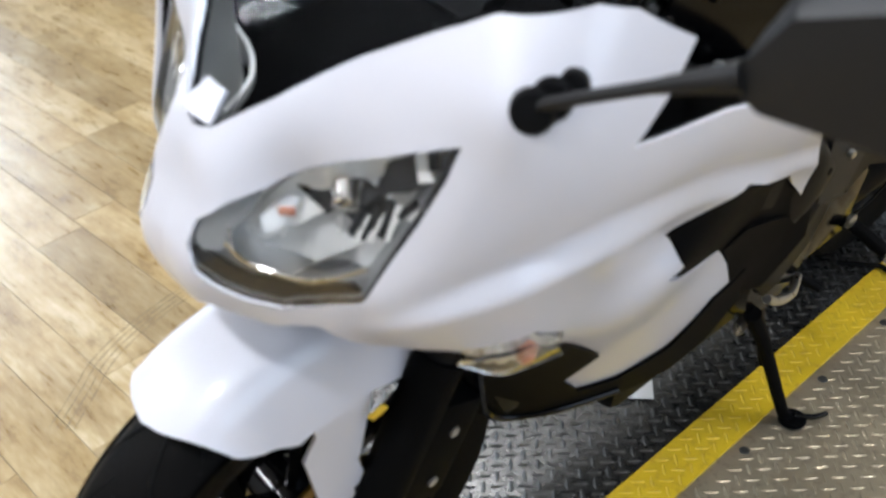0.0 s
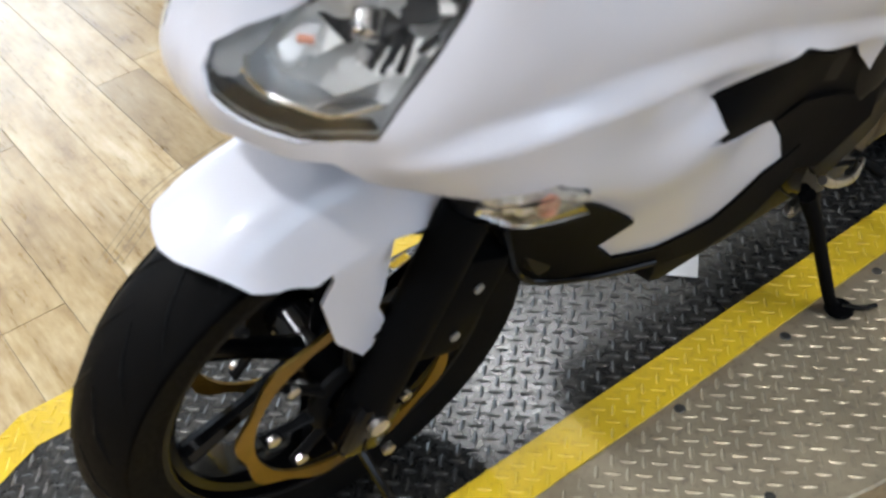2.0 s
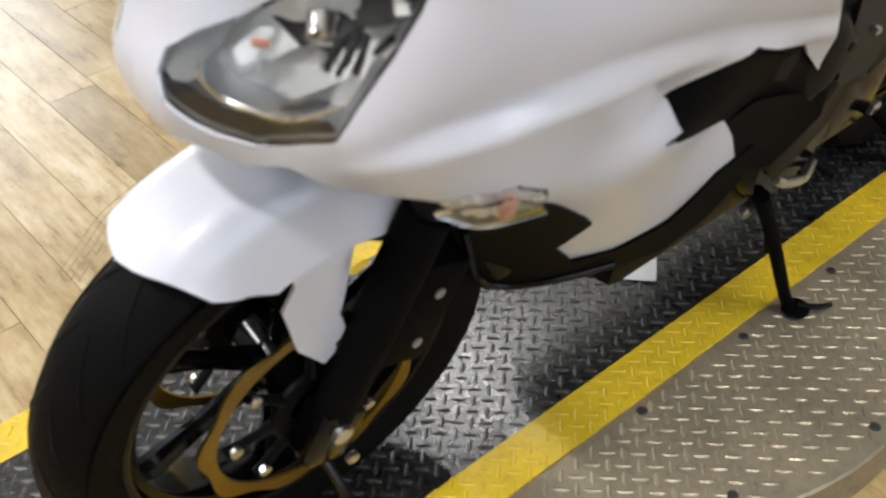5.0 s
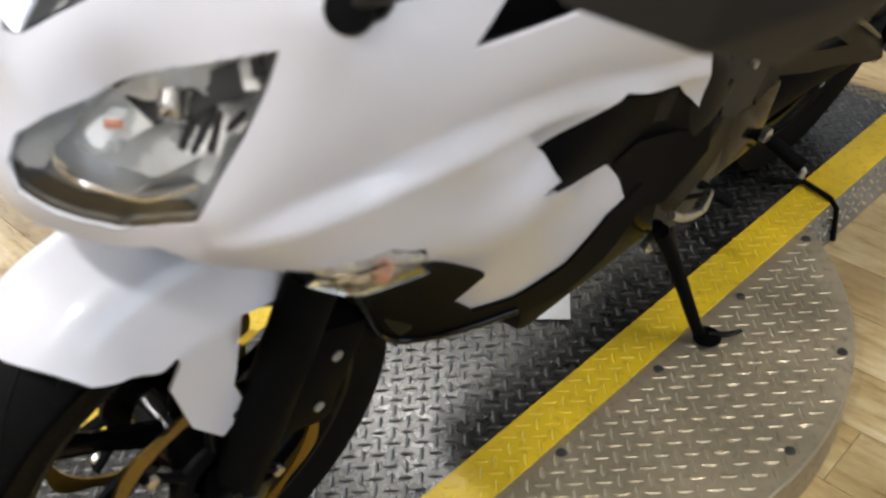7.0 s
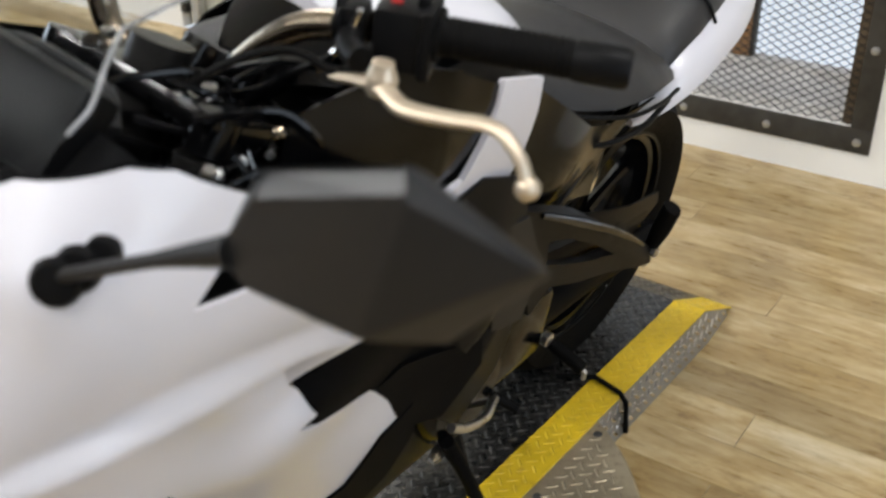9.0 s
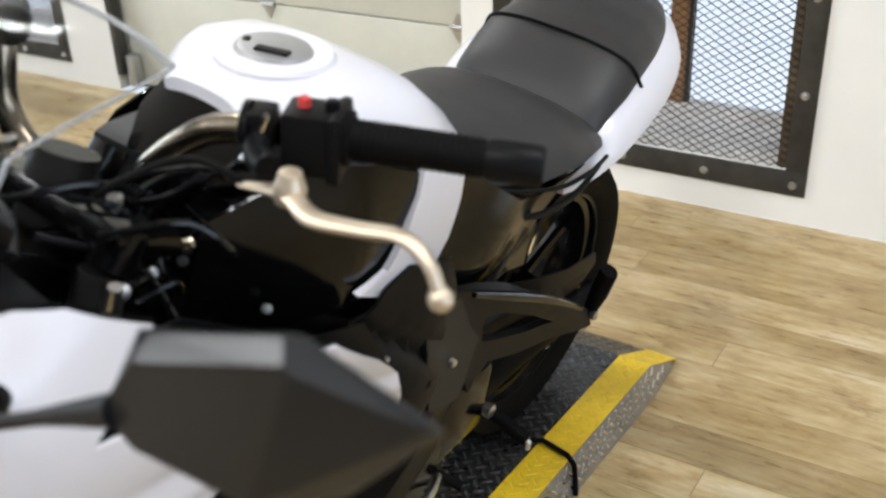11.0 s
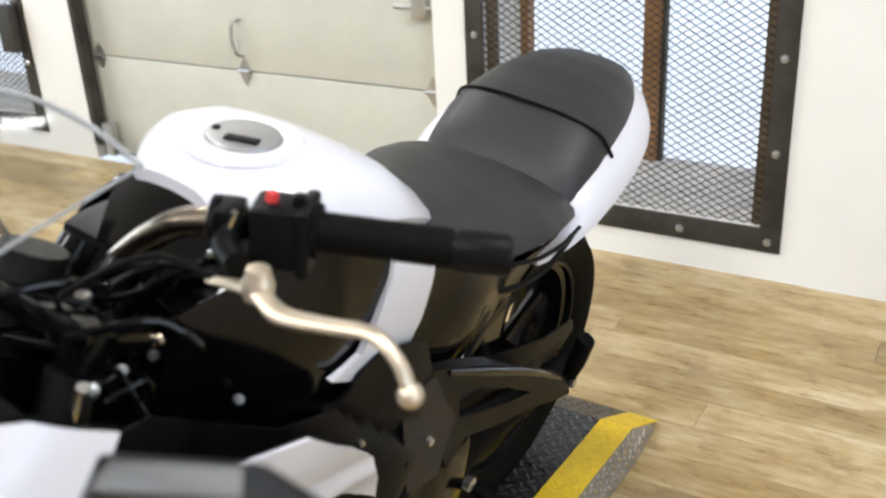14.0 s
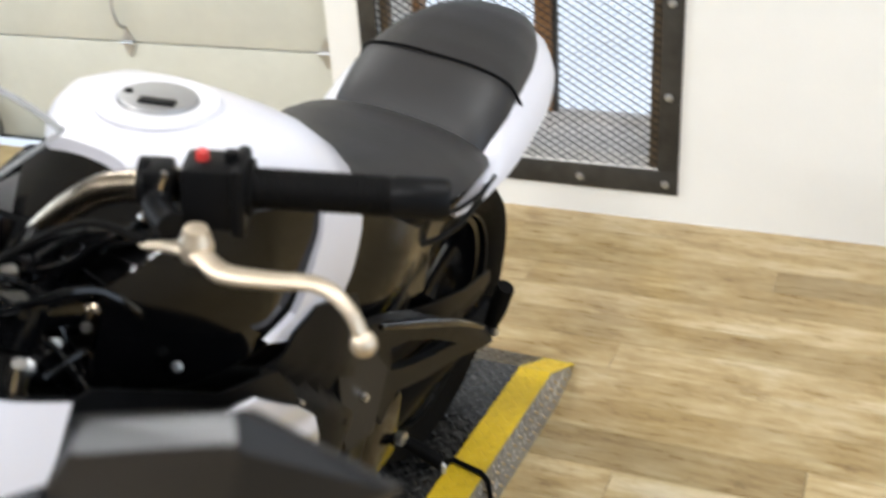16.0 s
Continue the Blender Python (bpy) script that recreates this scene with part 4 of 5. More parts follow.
            arm = [m @ Vector((x, q * math.cos(a + 0.5 * (disc_r - 0.03 - q)), q * math.sin(a + 0.5 * (disc_r - 0.03 - q)))) for q in (0.056, 0.08, disc_r - 0.03)]
            part("carrier_arm", tube_bm(arm, [0.010, 0.007, 0.009], 8, 2, 0.6), M_BLACKP, root)
        for k in range(8):
            a = 2 * math.pi * k / 8
            q = m @ Vector((x + sx * 0.006, (disc_r - 0.042) * math.cos(a), (disc_r - 0.042) * math.sin(a)))
            part("disc_rivet", bolt_bm(Matrix.Translation(q) @ (pose(0, 0, 0) if sx > 0 else pose(0, 0, 0, 0, 0, 180)), 0.008, 0.004), M_STEEL, d)
    return root


wheel("front_wheel", AXLE_F, 0.30, 0.120, 0.150)
wheel("rear_wheel", AXLE_R, 0.312, 0.165, 0.11)

RAKE = Vector((0, 0.423, 0.906))           # the fork's line, upwards
for sx in (1, -1):
    foot = Vector((sx * 0.102, 0.005, 0.262))
    part("fork_slider", tube_bm([foot, foot + RAKE * 0.10, foot + RAKE * 0.34], [0.024, 0.029, 0.029], 16, 3), M_COWL, bike, "black fork slider")
    part("fork_tube", tube_bm([foot + RAKE * 0.33, foot + RAKE * 0.72], 0.0205, 16, 1), M_DARKM, bike, "dark fork tube")
    part("axle_clamp", box_bm((0.05, 0.062, 0.085), Matrix.Translation(foot + Vector((0, 0.012, 0.02))) @ pose(0, 0, 0, -25, 0, 0), 0.012), M_GLOSS, bike)
    part("clamp_bolt", bolt_bm(Matrix.Translation((sx * 0.129, 0.035, 0.228)) @ pose(0, 0, 0, 0, 0, 0 if sx > 0 else 180), 0.009, 0.006), M_STEEL, bike)
    c = foot + RAKE * 0.14 + Vector((-sx * 0.012, 0.072, 0.02))
    cal = part("brake_caliper", box_bm((0.058, 0.085, 0.155), Matrix.Translation(c + Vector((0, 0.006, 0.004))) @ pose(0, 0, 0, -25, 0, 0), 0.016), M_COWL, bike, "dark brake caliper")
    for dz in (-0.035, 0.035):
        part("caliper_bolt", bolt_bm(Matrix.Translation(c + Vector((sx * 0.028, 0.01 + dz * 0.4, dz))) @ pose(0, 0, 0, 0, 0, 0 if sx > 0 else 180), 0.0072, 0.005), M_CAP, cal)
    for dz in (-0.012, 0.02):
        part("fork_bolt", bolt_bm(Matrix.Translation(foot + RAKE * 0.22 + Vector((sx * 0.01, 0.05, dz))) @ pose(0, 0, 0, 0, 0, 20 if sx > 0 else 160), 0.0065, 0.005), M_CAP, bike)
part("axle", tube_bm([(-0.135, AXLE_F.y, AXLE_F.z), (0.135, AXLE_F.y, AXLE_F.z)], 0.013, 14, 1), M_STEEL, bike)


def fender():
    """A broad cap over the tyre with a swept front edge, low sides and a leg along each fork."""
    bm = bmesh.new()
    half_prof = [(0.3, 0.01), (0.5, 0.05), (0.64, 0.14), (0.78, 0.38), (0.9, 0.70), (1.0, 1.0)]
    prof = [(-h, d) for h, d in reversed(half_prof)] + [(0, 0)] + half_prof
    n = 26
    vs = []
    for i in range(n + 1):
        f = i / n
        half = np.interp(f, [0, 0.08, 0.2, 0.7, 1.0], [0.078, 0.084, 0.087, 0.087, 0.078])
        drop = np.interp(f, [0, 0.05, 0.13, 0.22, 0.45, 0.8, 1.0], [0.042, 0.058, 0.070, 0.096, 0.092, 0.085, 0.06])
        r = 0.333 + 0.018 * math.sin(math.pi * f)
        row = []
        for h, d in prof:
            rr = r - d * drop
            a = radians((118 - 7 * abs(h) ** 1.6) * (1 - f) + (44 + 16 * abs(h) ** 2) * f)
            row.append(bm.verts.new((h * half, AXLE_F.y + rr * math.cos(a), AXLE_F.z + rr * math.sin(a))))
        vs.append(row)
    for a, b in zip(vs, vs[1:]):
        for i in range(len(prof) - 1):
            bm.faces.new((a[i], a[i + 1], b[i + 1], b[i]))
    bm.normal_update()
    bmesh.ops.solidify(bm, geom=list(bm.faces), thickness=0.004)
    part("front_fender", bm, M_WHITE, bike, "glossy white front fender")
    leg = [(-0.004, 0.570), (0.07, 0.585), (0.105, 0.580), (0.072, 0.550), (0.066, 0.524), (0.049, 0.460), (0.061, 0.412), (0.026, 0.390), (-0.005, 0.437), (-0.018, 0.512), (-0.002, 0.540)]

    def leg_place(y, z):
        return Vector((0.087 + 0.03 * max(0, 0.52 - z) - 0.45 * max(0, z - 0.548) - 0.25 * max(0, y - 0.055), y, z))
    both("fender_leg", sheet(leg, leg_place, step=0.01), M_WHITE, "white fender leg along the fork")
    both("leg_screw", bolt_bm(Matrix.Translation(leg_place(0.047, 0.412) + Vector((0.001, 0, 0))), 0.006, 0.003), M_DARKM)


fender()
both("fork_guard_label", box_bm((0.003, 0.008, 0.024), Matrix.Translation((0.102, 0.064, 0.542)) @ pose(0, 0, 0, -38, 0, -35), 0.001), M_YLABEL, "yellow warning label")
# ---- handlebar, levers and cockpit ----
BAR_IN, BAR_OUT = Vector((0.195, 0.462, 1.028)), Vector((0.382, 0.556, 1.036))
BAR_DIR = (BAR_OUT - BAR_IN).normalized()


def handlebar():
    for sx in (1, -1):
        fwd = 0.0 if sx > 0 else -0.022            # the bar is turned a little to the left
        pts = [(sx * -0.004, 0.434 + fwd, 0.900), (sx * 0.014, 0.440 + fwd, 0.926), (sx * 0.042, 0.447 + fwd, 0.958), (sx * 0.077, 0.452 + fwd, 0.987), (sx * 0.102, 0.455 + fwd, 0.999), (sx * 0.125, 0.456 + fwd, 1.007), (sx * 0.16, 0.458 + fwd, 1.019), (sx * 0.20, 0.464 + fwd, 1.029)]
        if sx < 0:
            pts = [(0.0, 0.42, 0.87), (-0.06, 0.41, 0.882), (-0.12, 0.405, 0.905), (-0.152, 0.405, 0.945), (-0.162, 0.415, 0.995), (-0.180, 0.428, 1.022), (-0.20, 0.442, 1.029)]
        part("handlebar", tube_bm(pts, 0.0142, 12, 6), M_BAR, bike, "polished dark handlebar tube")

        def at(f, up=0.0, back=0.0):
            p = BAR_IN + BAR_DIR * f
            return Vector((sx * p.x, p.y + back + fwd, p.z + up))

        rib, rad = [at(0.028), at(0.034)], [0.019, 0.017]
        for j in range(18):
            for d, r in ((0.0, 0.0167), (0.0006, 0.0176), (0.0030, 0.0176), (0.0036, 0.0167)):
                rib.append(at(0.036 + 0.0058 * j + d))
                rad.append(r)
        grip = tube_bm(rib + [at(0.141), at(0.143)], rad + [0.0165, 0.0165], 20, 1)
        g = part("grip", grip, M_RUBBER, bike, "ribbed black rubber grip")
        part("grip_flange", tube_bm([at(0.024), at(0.030)], 0.024, 24, 1), M_RUBBER, g)
        part("bar_end", tube_bm([at(0.143), at(0.147), at(0.187), at(0.192)], [0.0165, 0.0185, 0.0185, 0.016], 20, 1), M_BLACKP, bike, "black bar-end weight")
        rot = BAR_DIR.to_track_quat("X", "Z") if sx > 0 else Vector((-BAR_DIR.x, BAR_DIR.y, BAR_DIR.z)).to_track_quat("-X", "Z")
        box_m = lambda f, u, b: Matrix.Translation(at(f, u, b)) @ rot.to_matrix().to_4x4()
        sw = part("switch_housing", box_bm((0.050, 0.044, 0.056), box_m(-0.002, -0.004, 0.0), 0.007), M_BLACKP, bike, "black switch housing")
        part("switch_lip", box_bm((0.012, 0.052, 0.062), box_m(0.020, -0.004, 0.0), 0.005), M_BLACKP, sw)
        part("red_button", rev_bm([(0.003, 0.009), (0.0052, 0.007), (0.0058, 0)], 14, box_m(-0.012, 0.024, 0.0) @ pose(0, 0, 0, 0, -90, 0)), M_RED, sw, "red switch button")
        part("rocker", box_bm((0.012, 0.012, 0.012), box_m(0.012, 0.027, 0.0), 0.003), M_BLACKP, sw)
        part("toggle", box_bm((0.010, 0.012, 0.012), box_m(0.0, -0.014, 0.026), 0.003), M_GREYP, sw)
        part("choke_knob", box_bm((0.012, 0.004, 0.003), box_m(0.004, -0.016, -0.022), 0.001), M_YLABEL if sx > 0 else M_GREYP, sw)
        perch = bmesh.new()
        box(perch, (0.026, 0.034, 0.034), box_m(-0.048, 0.0, 0.0), 0.006)
        tube(perch, [at(-0.048, -0.004), at(-0.030, -0.012, -0.03), at(-0.005, -0.014, -0.052)], [0.013, 0.011, 0.012], 10, 4)
        part("lever_perch", perch, M_BLACKP, bike, "black lever perch")
        part("clamp_ring", tube_bm([at(-0.062), at(-0.056)], 0.021, 20, 1), M_BLACKP, bike)
        pv = Vector((sx * 0.222, 0.395 + fwd, 1.008))
        lv = [(sx * 0.168, 0.400 + fwd, 0.992), pv, (sx * 0.255, 0.388 + fwd, 1.004), (sx * 0.295, 0.394 + fwd, 1.010), (sx * 0.335, 0.397 + fwd, 1.020), (sx * 0.362, 0.394 + fwd, 1.010), (sx * 0.376, 0.392 + fwd, 0.992)]
        le = part("clutch_lever" if sx > 0 else "brake_lever", tube_bm(lv, [0.004, 0.009, 0.010, 0.0085, 0.0075, 0.0065, 0.007], 12, 6, 0.75), M_LEVER, bike, "silver aluminium lever with a ball end")
        ball = bmesh.new()
        bmesh.ops.create_uvsphere(ball, u_segments=16, v_segments=10, radius=0.0105, matrix=Matrix.Translation((sx * 0.377, 0.392 + fwd, 0.988)))
        part("ball_end", ball, M_LEVER, le)
        piv = bmesh.new()
        revolve(piv, [(0.004, 0.016), (0.0095, 0.015), (0.0105, 0.010), (0.012, 0.006), (0.014, 0.0), (0.012, -0.012)], 18, Matrix.Translation(pv + Vector((0, 0.004, 0.004))) @ pose(0, 0, 0, 0, -90, 0))
        part("pivot", piv, M_LEVER, le)
        if sx < 0:
            continue
        cab = bmesh.new()
        tube(cab, [(sx * 0.172, 0.40, 0.996), (sx * 0.13, 0.385, 1.005), (sx * 0.09, 0.36, 0.985), (sx * 0.05, 0.33, 0.94), (sx * 0.03, 0.33, 0.85)], 0.0035, 8, 6)
        part("clutch_cable", cab, M_RUBBER, bike, "black control cable")
        part("switch_wire", tube_bm([at(-0.015, -0.03), (sx * 0.15, 0.43, 0.99), (sx * 0.10, 0.40, 0.975), (sx * 0.06, 0.37, 0.93), (sx * 0.05, 0.36, 0.85)], 0.0042, 8, 6), M_GLOSS, bike)


handlebar()

# triple clamp, stem and the dashboard
bm = box_bm((0.22, 0.085, 0.026), Matrix.Translation((0.01, 0.350, 0.930)) @ pose(0, 0, 0, -25, 0, 0), 0.010)
for sx in (1, -1):
    tube(bm, [(sx * 0.102, 0.318, 0.915), (sx * 0.102, 0.335, 0.945)], 0.022, 18, 1)
    tube(bm, [(sx * 0.03, 0.40, 0.90), (sx * 0.03, 0.432, 0.935)], 0.019, 14, 1)
part("top_clamp", bm, M_GLOSS, bike, "black top yoke with bar risers")
part("lower_clamp", box_bm((0.25, 0.075, 0.034), Matrix.Translation((0, 0.265, 0.77)) @ pose(0, 0, 0, -25, 0, 0), 0.012), M_DARKM, bike)
part("steering_stem", tube_bm([(0, 0.265, 0.75), (0, 0.36, 0.97)], 0.030, 16, 1), M_DARKM, bike)
for x, z, r in ((0.07, 0.972, 0.007), (-0.07, 0.972, 0.007), (0.0, 0.965, 0.010)):
    part("yoke_bolt", rev_bm([(r * 0.5, 0.008), (r, 0.006), (r, 0)], 12, Matrix.Translation((x, 0.352, z - 0.022)) @ pose(0, 0, 0, -25, -90, 0)), M_STEEL, bike)
POD = Matrix.Translation((0, 0.205, 0.962)) @ pose(0, 0, 0, -40, 0, 0)
dash = part("dashboard", box_bm((0.19, 0.045, 0.088), POD, 0.016), M_BLACKP, bike, "black instrument pod")
FACE = POD @ Matrix.Translation((0, 0.023, 0)) @ pose(0, 0, 0, 0, 0, 90)
part("dial", rev_bm([(0.002, 0.003), (0.032, 0.003), (0.036, 0)], 32, FACE @ Matrix.Translation((0, 0.03, 0.004))), M_GAUGE, dash, "round brown instrument dial")
part("dial_ring", rev_bm([(0.035, 0.006), (0.038, 0.007), (0.040, 0), (0.035, 0)], 32, FACE @ Matrix.Translation((0, 0.03, 0.004)), closed=True), M_CAP, dash, "silver ring round the dial")
part("display", box_bm((0.066, 0.003, 0.030), POD @ Matrix.Translation((0.045, 0.024, 0.0)), 0.001), M_CAP, dash, "grey display window")
part("pod_visor", tube_bm([POD @ Vector(p) for p in ((-0.095, 0.02, 0.02), (-0.06, 0.028, 0.043), (0, 0.03, 0.047), (0.06, 0.028, 0.043), (0.095, 0.02, 0.02))], 0.006, 8, 5), M_GREYP, dash)
part("inner_cover", sheet([(-0.10, -0.01), (0.10, -0.01), (0.165, 0.10), (0.165, 0.20), (-0.165, 0.20), (-0.165, 0.10)], lambda x, y: Vector((x, y + 0.02, 0.850 + 0.62 * y - 0.5 * x * x)), step=0.015), M_COWL, bike, "black inner cockpit cover")
random.seed(5)
for k in range(9):
    a = Vector((random.uniform(0.02, 0.16), random.uniform(0.25, 0.32), random.uniform(0.90, 0.97)))
    b = Vector((random.uniform(0.04, 0.17), random.uniform(0.34, 0.42), random.uniform(0.80, 0.93)))
    c = Vector((random.uniform(0.02, 0.14), random.uniform(0.42, 0.5), random.uniform(0.78, 0.90)))
    part("wiring_cable", tube_bm([a, a.lerp(b, 0.5) + Vector((0.015, 0.01, 0.025)), b, c], random.choice((0.0025, 0.003, 0.004)), 8, 6), M_GLOSS, bike)
for p in ((0.075, 0.385, 0.905), (0.10, 0.40, 0.88), (0.079, 0.425, 0.872), (0.153, 0.456, 0.823), (0.115, 0.35, 0.90)):
    part("cockpit_bolt", bolt_bm(Matrix.Translation(p) @ pose(0, 0, 0, 0, -30, -30), 0.0055, 0.005), M_CAP, bike)
for p in [(0.033, 0.37, 0.943), (0.045, 0.37, 0.895), (0.079, 0.37, 0.898), (0.068, 0.37, 0.868), (0.139, 0.37, 0.933), (-0.056, 0.37, 0.803), (0.058, 0.37, 0.848)]:
    part("brass_fitting", bolt_bm(Matrix.Translation(p) @ pose(0, 0, 0, 0, -25, -50), 0.006, 0.007), M_BAR, bike, "worn brass cable fitting")
part("clutch_cable", tube_bm([(-0.006, 0.405, 0.893), (0.024, 0.405, 0.931), (0.087, 0.405, 0.968), (0.119, 0.405, 0.983), (0.149, 0.405, 0.99)], 0.0045, 8, 6), M_GLOSS, bike, "black control cable")
part("brake_hose", tube_bm([(-0.037, 0.4, 0.835), (0.027, 0.4, 0.896), (0.092, 0.4, 0.94), (0.124, 0.4, 0.972)], 0.0055, 8, 6), M_GLOSS, bike)
part("perch_wire", tube_bm([(0.166, 0.432, 1.043), (0.158, 0.424, 1.015), (0.150, 0.42, 1.000), (0.127, 0.43, 0.979), (0.086, 0.43, 0.961), (0.034, 0.43, 0.934)], 0.0032, 8, 6), M_CHROME, bike, "bright bent wire from the lever perch")
for p, r, h in (((0.062, 0.381, 0.895), 0.010, 0.016), ((0.087, 0.340, 0.930), 0.009, 0.014), ((0.113, 0.330, 0.925), 0.008, 0.012), ((0.125, 0.310, 0.905), 0.007, 0.010)):
    part("steel_fitting", rev_bm([(r * 0.4, h), (r * 0.8, h * 0.9), (r, h * 0.5), (r, 0), (r * 0.7, -h * 0.4)], 14, Matrix.Translation(p) @ pose(0, 0, 0, 0, -55, -35)), M_CAP, bike, "worn steel fitting")
part("fork_cap", tube_bm([(0.112, 0.302, 0.868), (0.124, 0.300, 0.900), (0.130, 0.299, 0.920)], [0.010, 0.009, 0.006], 12, 1), M_STEEL, bike, "bright steel fork cap")
for k, (a, b, c) in enumerate((((0.152, 0.415, 0.995), (0.113, 0.40, 0.972), (0.080, 0.395, 0.925)), ((0.160, 0.405, 1.004), (0.10, 0.385, 0.955), (0.065, 0.36, 0.90)), ((0.135, 0.40, 0.985), (0.09, 0.38, 0.95), (0.03, 0.36, 0.93)))):
    part("control_cable", tube_bm([a, b, c], 0.0036, 8, 8), M_GLOSS, bike, "glossy black control cable")
both("inner_side_cover", sheet([(0.20, 0.92), (0.32, 0.905), (0.47, 0.80), (0.56, 0.77), (0.60, 0.70), (0.56, 0.62), (0.30, 0.72), (0.18, 0.86)], lambda y, z: Vector((0.185 + 0.10 * (0.9 - z) * (y > 0), y, z)), step=0.02), M_BLACKP, "black inner fairing cover")
both("cover_screw", bolt_bm(Matrix.Translation((0.205, 0.60, 0.70)), 0.004, 0.003), M_STEEL)


# ---- tank ----
def tank_loop(y, half, top, low, shoulder=0.62):
    prof = [(0, 0), (0.35, 0.015), (0.62, 0.07), (0.84, 0.22), (0.96, 0.45), (1.0, 0.68), (0.97, 0.88), (0.90, 1.0)]
    pts = [(half * u, y, top - (top - low) * v) for u, v in prof]
    return [(-x, yy, z) for x, yy, z in reversed(pts[1:])] + pts


def tank():
    keys = [(0.515, 0.048, 0.982, 0.960), (0.54, 0.076, 0.988, 0.956), (0.58, 0.110, 0.996, 0.942), (0.63, 0.142, 0.999, 0.922), (0.69, 0.154, 0.990, 0.895), (0.75, 0.146, 0.962, 0.875),
            (0.81, 0.128, 0.915, 0.850), (0.86, 0.108, 0.868, 0.830), (0.89, 0.078, 0.845, 0.825)]
    ys = np.linspace(0.515, 0.89, 26)
    loops = []
    for y in ys:
        vals = [np.interp(y, [k[0] for k in keys], [k[i] for k in keys]) for i in (1, 2, 3)]
        loops.append(tank_loop(y, *vals))
    bm = bmesh.new()
    rings(bm, loops)
    for _ in range(2):
        bmesh.ops.smooth_vert(bm, verts=bm.verts, factor=0.4, use_axis_x=True, use_axis_y=True, use_axis_z=True)
    tk = part("fuel_tank", bm, M_WHITE, bike, "glossy white fuel tank")
    m = Matrix.Translation((0.006, 0.618, 0.992)) @ pose(0, 0, 0, -2, 0, 0) @ pose(0, 0, 0, 0, -90, 0)
    cap = part("tank_cap", rev_bm([(0.002, 0.010), (0.034, 0.0098), (0.039, 0.0085), (0.0415, 0.004), (0.0415, -0.02)], 40, m), M_CAP, tk, "silver locking tank cap")
    part("cap_ring", rev_bm([(0.0415, 0.005), (0.047, 0.0075), (0.062, 0.006), (0.066, 0.001), (0.064, -0.02), (0.0415, -0.02)], 40, m, closed=True), M_WHITE, tk, "raised white ring round the cap")
    bm = boxes([((-0.020, 0.016), (-0.006, 0.006), (0, 0.003))])
    bmesh.ops.transform(bm, matrix=Matrix.Translation((0.020, 0.602, 1.0025)) @ pose(0, 0, 0, -2, 0, 22), verts=bm.verts)
    part("lock_flap", bm, M_BLACKP, cap, "black lock slot")
    bm = box_bm((0.008, 0.010, 0.004), Matrix.Translation((-0.022, 0.606, 1.0025)) @ pose(0, 0, 0, -2, 0, 30), 0.002)
    part("lock_cover", bm, M_DARKM, cap)
    # dark band under the tank, the black knee covers and the white strips behind them
    part("tank_side_cover", sheet([(0.40, 0.930), (0.52, 0.962), (0.58, 0.945), (0.63, 0.92), (0.69, 0.893), (0.67, 0.84), (0.60, 0.770), (0.50, 0.770), (0.37, 0.82)], lambda y, z: Vector((0.100 + 0.065 * min(1, max(0, (y - 0.37) / 0.2)) + 0.018 * math.sin((z - 0.77) * 14), y, z)), step=0.015), M_GLOSS, bike, "glossy black tank side cover")
    part("tank_side_cover", sheet([(0.54, 0.890), (0.59, 0.905), (0.64, 0.890), (0.67, 0.84), (0.60, 0.770), (0.50, 0.770), (0.44, 0.80)], lambda y, z: Vector((-0.150, y, z)), step=0.02), M_GLOSS, bike, "glossy black tank side cover")
    both("tank_strip", sheet([(0.655, 0.915), (0.735, 0.895), (0.736, 0.850), (0.730, 0.793), (0.718, 0.764), (0.688, 0.770), (0.649, 0.760), (0.605, 0.772), (0.560, 0.799), (0.587, 0.801), (0.610, 0.806), (0.630, 0.842), (0.650, 0.885)], lambda y, z: Vector((0.178 + 0.012 * math.sin((z - 0.75) * 14), y, z)), step=0.012, thick=0.008), M_WHITE, "white tank side strip")
    part("tank_front_pad", sheet([(-0.03, 0.450), (0.06, 0.450), (0.10, 0.49), (0.125, 0.55), (-0.07, 0.55), (-0.065, 0.50)], lambda x, y: Vector((x, y, 0.928 + 0.55 * (y - 0.445) - 3.0 * x * x)), step=0.012), M_GLOSS, bike, "black ignition cover ahead of the tank")

    part("airbox", box_bm((0.25, 0.34, 0.24), Matrix.Translation((0, 0.64, 0.79)), 0.03), M_BLACKP, bike, "black airbox under the tank")
    part("battery_box", box_bm((0.22, 0.36, 0.20), Matrix.Translation((0, 0.98, 0.62)), 0.03), M_BLACKP, bike)


tank()


